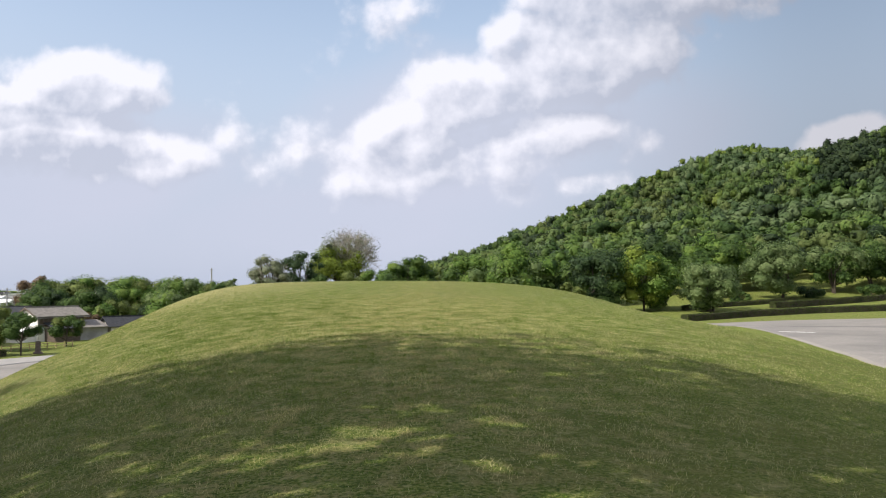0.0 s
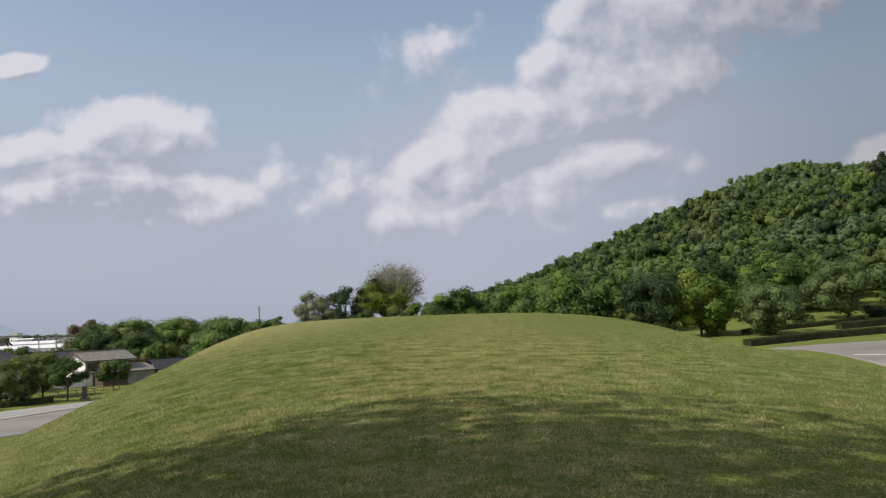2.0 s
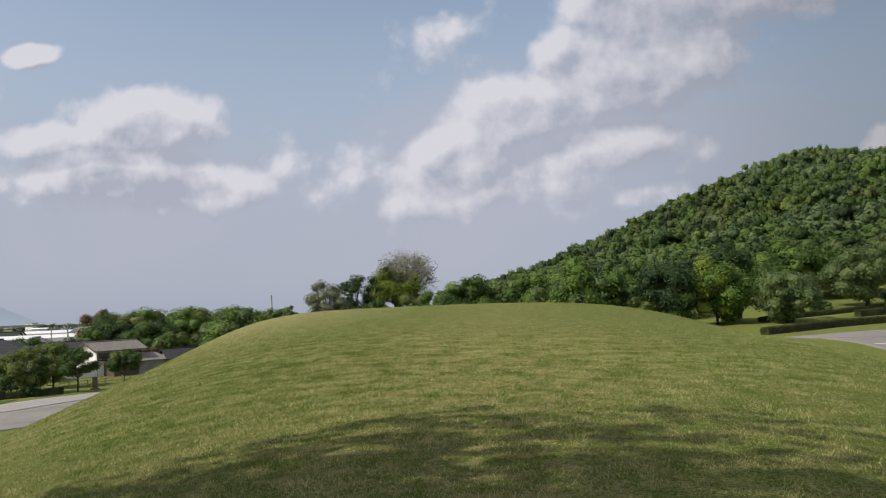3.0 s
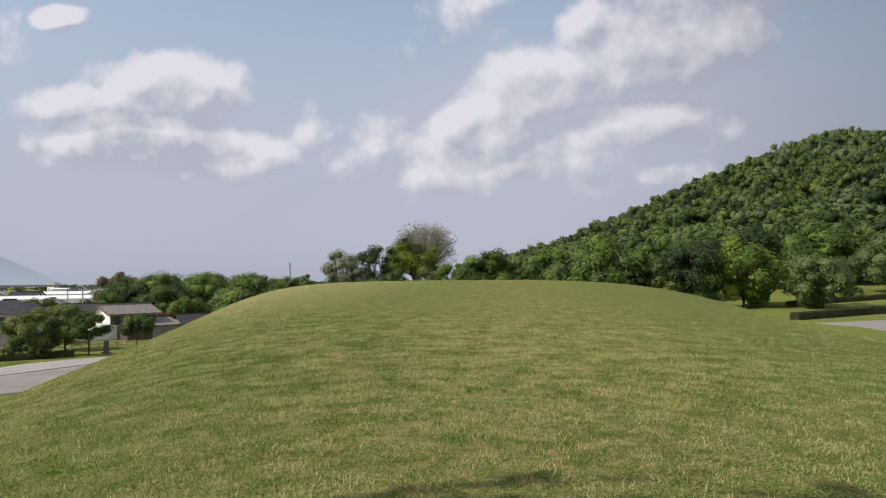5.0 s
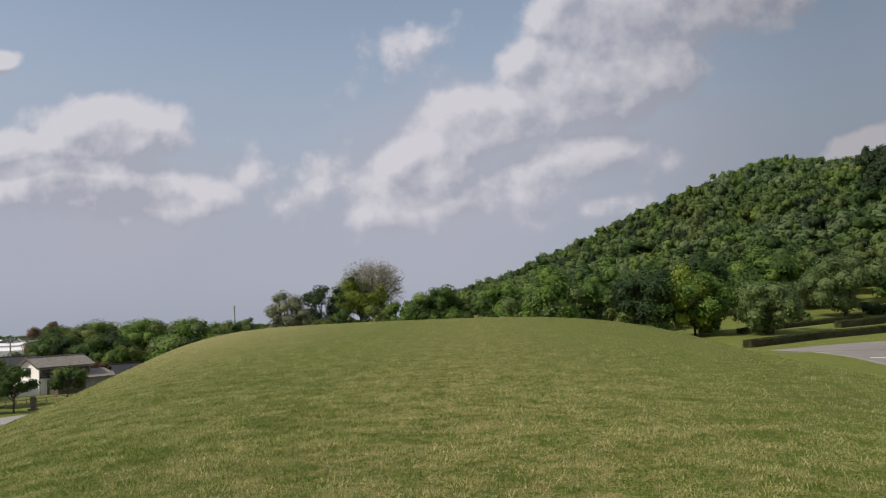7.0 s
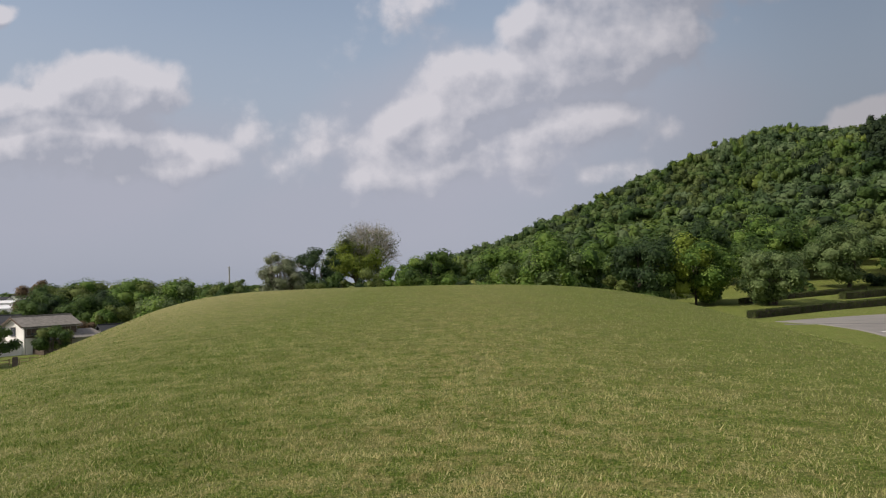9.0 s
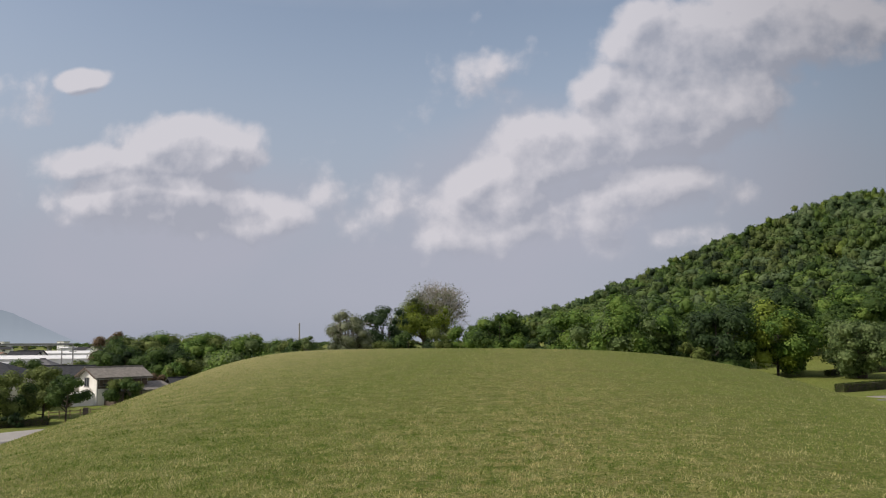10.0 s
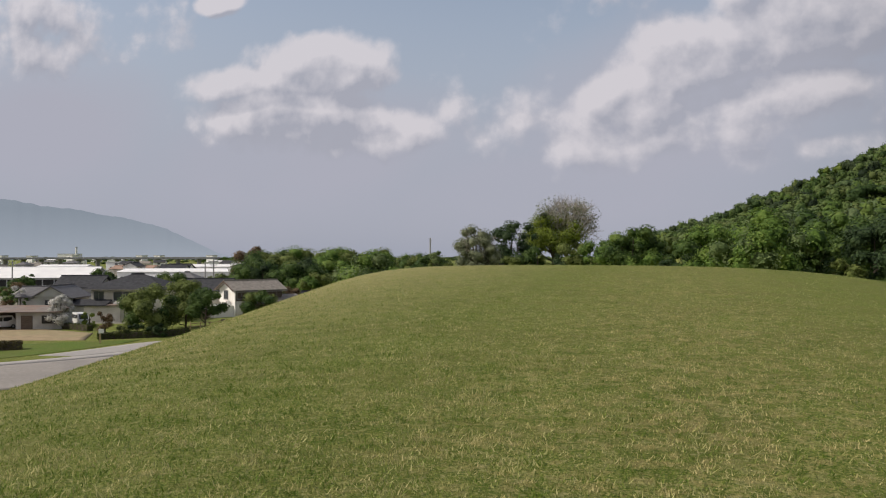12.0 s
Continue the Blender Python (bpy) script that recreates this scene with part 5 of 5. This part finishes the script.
# the elevated road across the plain
x0, y0 = -1050.5, 772.8
x1, y1 = -419.0, 736.4
v = thing("viaduct", "long dark elevated road on piers across the plain", "viaduct", pose(x0, y0, 0, 0, 0, math.degrees(math.atan2(y1 - y0, x1 - x0))))
ln = math.hypot(x1 - x0, y1 - y0)
part("deck", box(0, -5, 7.0, ln, 5, 8.2), M_VIADUCT, v)
part("parapet", box(0, -5.2, 8.2, ln, -5.0, 9.1), M_VIADUCT, v)
part("parapet", box(0, 5.0, 8.2, ln, 5.2, 9.1), M_VIADUCT, v)
pier = mesh_of("pier", [], np.zeros((0, 4), np.int32), [])
bm = box(-0.9, -2.5, -0.5, 0.9, 2.5, 6.6, 0.1)
box(-1.2, -4.5, 6.0, 1.2, 4.5, 7.0, bm=bm)
bm.to_mesh(pier)
pier.materials.append(M_CONCRETE)
for k in range(int(ln / 24)):
    ob = new("pier", pier)
    ob.parent, ob.matrix_basis = v, pose(12 + 24 * k, 0, 0)

rt = np.random.default_rng(5)
kinds = [("white_house", 9, 7, 5.0, 1.6, "gable", M_PLASTER, M_TILE_DARK), ("grey_house", 9, 7, 4.6, 1.7, "hip", M_GREYWALL, M_TILE_GREY),
         ("cream_house", 10, 7, 3.4, 1.8, "gable", M_CREAM, M_TILE_BROWN), ("shop", 16, 10, 5.5, 0.3, "flat", M_WHITE_METAL, M_GREY_METAL),
         ("depot", 22, 12, 5.0, 0.9, "gable", M_WHITE_METAL, M_WHITE_METAL)]
protos = []
for k, (nm, w, d, hh, rise, rk, wm, rm) in enumerate(kinds):
    px, py = -395.2, 349.2
    protos.append(house("small town %s far out on the plain" % nm.replace("_", " "), px - 40 * k, py, 40, w, d, hh, rise, rk, wm, rm, 0.5, name=nm, category="house",
                        windows=[("front", -w * 0.25, 1.0, 1.6, 1.2), ("front", w * 0.2, 1.0, 1.6, 1.2)] + ([("front", 0, hh - 1.6, 2.0, 1.1)] if hh > 4.2 else []), group="houses on the plain"))
placed = [(-75, 150), (-95, 140)]
for _ in range(1200):
    a, dd = radians(rt.uniform(18.5, 62)), rt.uniform(185, 900) if rt.random() < 0.75 else rt.uniform(900, 1700)
    x, y = -math.sin(a) * dd, math.cos(a) * dd
    if len(placed) > 105 or any((x - p) ** 2 + (y - q) ** 2 < (22 + dd * 0.02) ** 2 for p, q in placed):
        continue
    if math.degrees(a) < 27 and dd < 330 or 175 < dd < 330 and math.degrees(a) < 45:
        continue
    placed.append((x, y))
    copy_thing(protos[rt.integers(len(protos))], pose(x, y, 0, 0, 0, rt.choice([8, 15, 98, -10])))
for k in range(6):
    a, dd = radians(30.3 + 2.6 * k + 0.9 * math.sin(k * 2.3)), 1100 + 60 * math.sin(k * 1.7)
    copy_thing(protos[3], pose(-math.sin(a) * dd, math.cos(a) * dd, 0, 0, 0, -17) @ Matrix.Diagonal((0.7, 0.8, 1.9 + 0.15 * math.sin(k * 3.1), 1)))
for k in range(26):
    a, dd = radians(rt.uniform(20, 55)), rt.uniform(190, 520)
    x, y = -math.sin(a) * dd, math.cos(a) * dd
    if math.degrees(a) < 29 and dd < 240 or any((x - p) ** 2 + (y - q) ** 2 < 64 for p, q in placed):
        continue
    tree("rounded green tree among the houses on the plain", x, y, rt.uniform(3.5, 6.5), rt.uniform(2.2, 4.0), [L_MID, L_OLIVE, L_DARK][k % 3], 200 + k, low=0.1, count=500, size=0.42, blobs=14, group="trees on the plain")
# a belt of far woods on the plain's edge
vs = []
pr = protos_w = leaf_cloud(crown_blobs(np.random.default_rng(7), 1.0, -0.7, 0.8, 9, 0.25, "dome"), 120, 0.2, np.random.default_rng(8), 0.4)[0]
for _ in range(260):
    a, dd = radians(rt.uniform(-4, 60)), rt.uniform(1100, 2300)
    x, y = -math.sin(a) * dd, math.cos(a) * dd
    sc = rt.uniform(4, 7) * (1 + dd / 1800)
    vs.append(pr * np.array([sc * 1.6, sc * 1.6, sc * 0.42]) + np.array([x, y, ground_z(x, y) + sc * 0.3]))
vs = np.concatenate(vs)
tagged(new("plain_woods", mesh_of("plain_woods", vs, np.arange(len(vs)).reshape(-1, 4), [L_MID])), "scattered dark green woods far out on the plain", "woods", kind="stuff")


def pole(label, x, y, tall, radius, arms=()):
    p = thing("utility_pole", label, "utility pole", pose(x, y, ground_z(x, y), 0, 0, 35))
    part("shaft", tube([Vector((0, 0, -0.3)), Vector((0, 0, tall * 0.5)), Vector((0, 0, tall))], [radius * 1.2, radius, radius * 0.75], 9), M_CONCRETE, p)
    for z, half in arms:
        part("crossarm", box(-half, -0.06, z - 0.06, half, 0.06, z + 0.06), M_GREY_METAL, p)
        part("insulator", box(-half, -0.07, z + 0.06, -half + 0.12, 0.07, z + 0.3, 0.02), M_PLASTER, p)
        part("insulator", box(half - 0.12, -0.07, z + 0.06, half, 0.07, z + 0.3, 0.02), M_PLASTER, p)
    return p


pole("slim tall dark pole beyond the mound", -139.7, 503.3, 20.6, 0.5, [(20.0, 1.0), (19.0, 0.9)])
pole("concrete utility pole among the houses", -85.5, 163.6, 9.4, 0.16, [(9.0, 0.8), (8.3, 0.6)])
pole("concrete utility pole among the houses", -108.5, 198.8, 8.6, 0.16, [(8.2, 0.8)])
pole("concrete utility pole among the houses", -145.6, 178.4, 9.0, 0.16, [(8.6, 0.8), (8.0, 0.6)])

# standing stone with its plinth, and the wooden post
m = thing("stone_monument", "brown-grey standing stone on a low plinth on the grass", "monument", pose(-57.4, 118.4, ground_z(-57.4, 118.4), 0, 0, 25))
bm = box(-0.36, -0.14, 0.2, 0.36, 0.14, 1.75, 0.06)
for v in bm.verts:
    if v.co.z > 1.2:
        v.co.x *= 0.9
part("slab", bm, M_STONE, m)
part("plinth", box(-0.62, -0.4, -0.2, 0.62, 0.4, 0.22, 0.04), M_STONE, m, "low stone plinth")
p = thing("signpost", "short yellowish wooden post with a small white board", "signpost", pose(-64.4, 103.0, ground_z(-64.4, 103.0), 0, 0, 35))
part("post", box(-0.09, -0.09, -0.3, 0.09, 0.09, 1.75, 0.015), M_WOOD, p)
part("board", box(-0.16, -0.13, 1.15, 0.42, -0.09, 1.65, 0.01), M_PLASTER, p, "small white board")
# garden fence behind the lawn
f = thing("garden_fence", "low weathered wooden fence at the garden's edge", "fence", pose(-64.2, 121.5, ground_z(-64.2, 121.5), 0, 0, 62))
post_me = bpy.data.meshes.new("fence_post")
bm = box(-0.06, -0.06, -0.2, 0.06, 0.06, 1.0, 0.01)
bm.to_mesh(post_me)
bm.free()
post_me.materials.append(M_WOOD)
for k in range(9):
    ob = new("post", post_me)
    ob.parent, ob.matrix_basis = f, pose(1.5 * k, 0, 0)
for z in (0.4, 0.8):
    part("rail", box(-0.1, -0.03, z - 0.05, 12.1, 0.03, z + 0.05), M_WOOD, f)


# row of low edging stones between the bare field and the gardens
edging = thing("stone_edging", "uneven row of low pale stones along the field's far side", "edging", pose(-96.0, 119.6, ground_z(-96.0, 119.6), 0, 0, 2))
re_ = np.random.default_rng(77)
stone_me = []
for k in range(4):
    bm = box(-0.42, -0.2, -0.15, 0.42, 0.2, 0.42 + 0.06 * k, 0.07)
    for v in bm.verts:
        v.co.x *= 1 + 0.12 * math.sin(5 * v.co.z + k)
    me = bpy.data.meshes.new("edging_stone")
    bm.to_mesh(me)
    bm.free()
    me.materials.append(M_CONCRETE)
    stone_me.append(me)
for k in range(26):
    ob = new("stone", stone_me[k % 4])
    ob.parent, ob.matrix_basis = edging, pose(-10 + 1.05 * k, 0.25 * math.sin(k * 1.3), 0, 0, 0, float(re_.uniform(-9, 9)))


# ---- distance ----
def ridge(name, label, profile, depth, mat, seed):
    """A far range: crest heights along a line of points (x, y, height), with slopes both ways."""
    r = np.random.default_rng(seed)
    prof = np.array(profile, float)
    s = np.linspace(0, 1, 160)
    u = np.linspace(0, 1, len(prof))
    line = np.stack([np.interp(s, u, prof[:, i]) for i in range(3)], 1)
    for _ in range(10):
        line[1:-1] = (line[:-2] + 2 * line[1:-1] + line[2:]) / 4
    rough = np.convolve(r.normal(size=175), np.ones(8) / 8, "valid")[:160]
    line[:, 2] = np.maximum(line[:, 2] * (1 + 0.05 * rough), -4)
    away = line[:, :2] / np.linalg.norm(line[:, :2], axis=1, keepdims=True)
    rows = []
    for k, zf in ((-1.0, -0.05), (-0.6, 0.35), (-0.25, 0.8), (0, 1.0), (0.5, 0.6), (1.0, -0.05)):
        rows.append(np.c_[line[:, :2] + away * depth * k, line[:, 2] * zf - (3 if zf < 0 else 0)])
    v = np.concatenate(rows)
    n = len(line)
    i = np.arange(n * len(rows)).reshape(len(rows), n)
    q = np.stack([i[:-1, :-1], i[:-1, 1:], i[1:, 1:], i[1:, :-1]], -1).reshape(-1, 4)
    return tagged(new(name, mesh_of(name, v, q, [mat], smooth=True)), label, "mountain", kind="structure")


def polar(az_left, dist, elev):
    a = radians(az_left)
    return (-math.sin(a) * dist, math.cos(a) * dist, 9 + math.tan(radians(elev)) * dist)


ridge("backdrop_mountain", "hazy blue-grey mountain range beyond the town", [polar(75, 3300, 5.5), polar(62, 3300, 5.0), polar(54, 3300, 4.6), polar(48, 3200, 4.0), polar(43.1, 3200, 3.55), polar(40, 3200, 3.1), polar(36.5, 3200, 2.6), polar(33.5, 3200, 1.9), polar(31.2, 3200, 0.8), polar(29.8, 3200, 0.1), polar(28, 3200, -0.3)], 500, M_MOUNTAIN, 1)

# ---- grass blades round the walked line ----
rg = np.random.default_rng(3)
n_near, n_far = 560000, 300000
yy = np.r_[rg.uniform(3.6, 20.0, n_near) + rg.exponential(5.0, n_near), 16.0 + rg.gamma(2.0, 9.0, n_far)]
xx = np.r_[rg.normal(scale=3.4, size=n_near), rg.normal(size=n_far) * (2.5 + 0.22 * yy[n_near:])] - 0.06 * yy - 0.16 * np.maximum(yy - 18, 0)
kept = yy < 66
xx, yy = xx[kept], yy[kept]
n = len(yy)
zz = height(xx, yy)
far = np.clip((yy - 4) / 50, 0, 1)
tuft = np.sin(xx * 7.3 + 2.1 * np.sin(yy * 3.1)) * np.sin(yy * 6.1 + 1.7 * np.sin(xx * 4.3))
tall = rg.gamma(4.0, 0.0044, n).clip(0.008, 0.045) * (1 + 0.35 * tuft) * (1 + 0.5 * far)
wide = rg.uniform(0.0015, 0.0034, n) * (1 + 2.6 * far)
a = rg.uniform(0, 2 * math.pi, n)
lean = rg.normal(scale=0.6, size=(n, 2)) * tall[:, None]
base = np.stack([xx, yy, zz - 0.006], 1)
side = np.stack([np.cos(a) * wide, np.sin(a) * wide, np.zeros(n)], 1)
tip = base + np.stack([lean[:, 0], lean[:, 1], tall], 1)
v = np.stack([base - side, base + side, tip], 1).reshape(-1, 3)
tagged(new("grass", mesh_of("grass", v, np.arange(3 * n).reshape(-1, 3), [M_BLADE])), "short mown grass, green mixed with dry straw blades", "grass", kind="stuff")
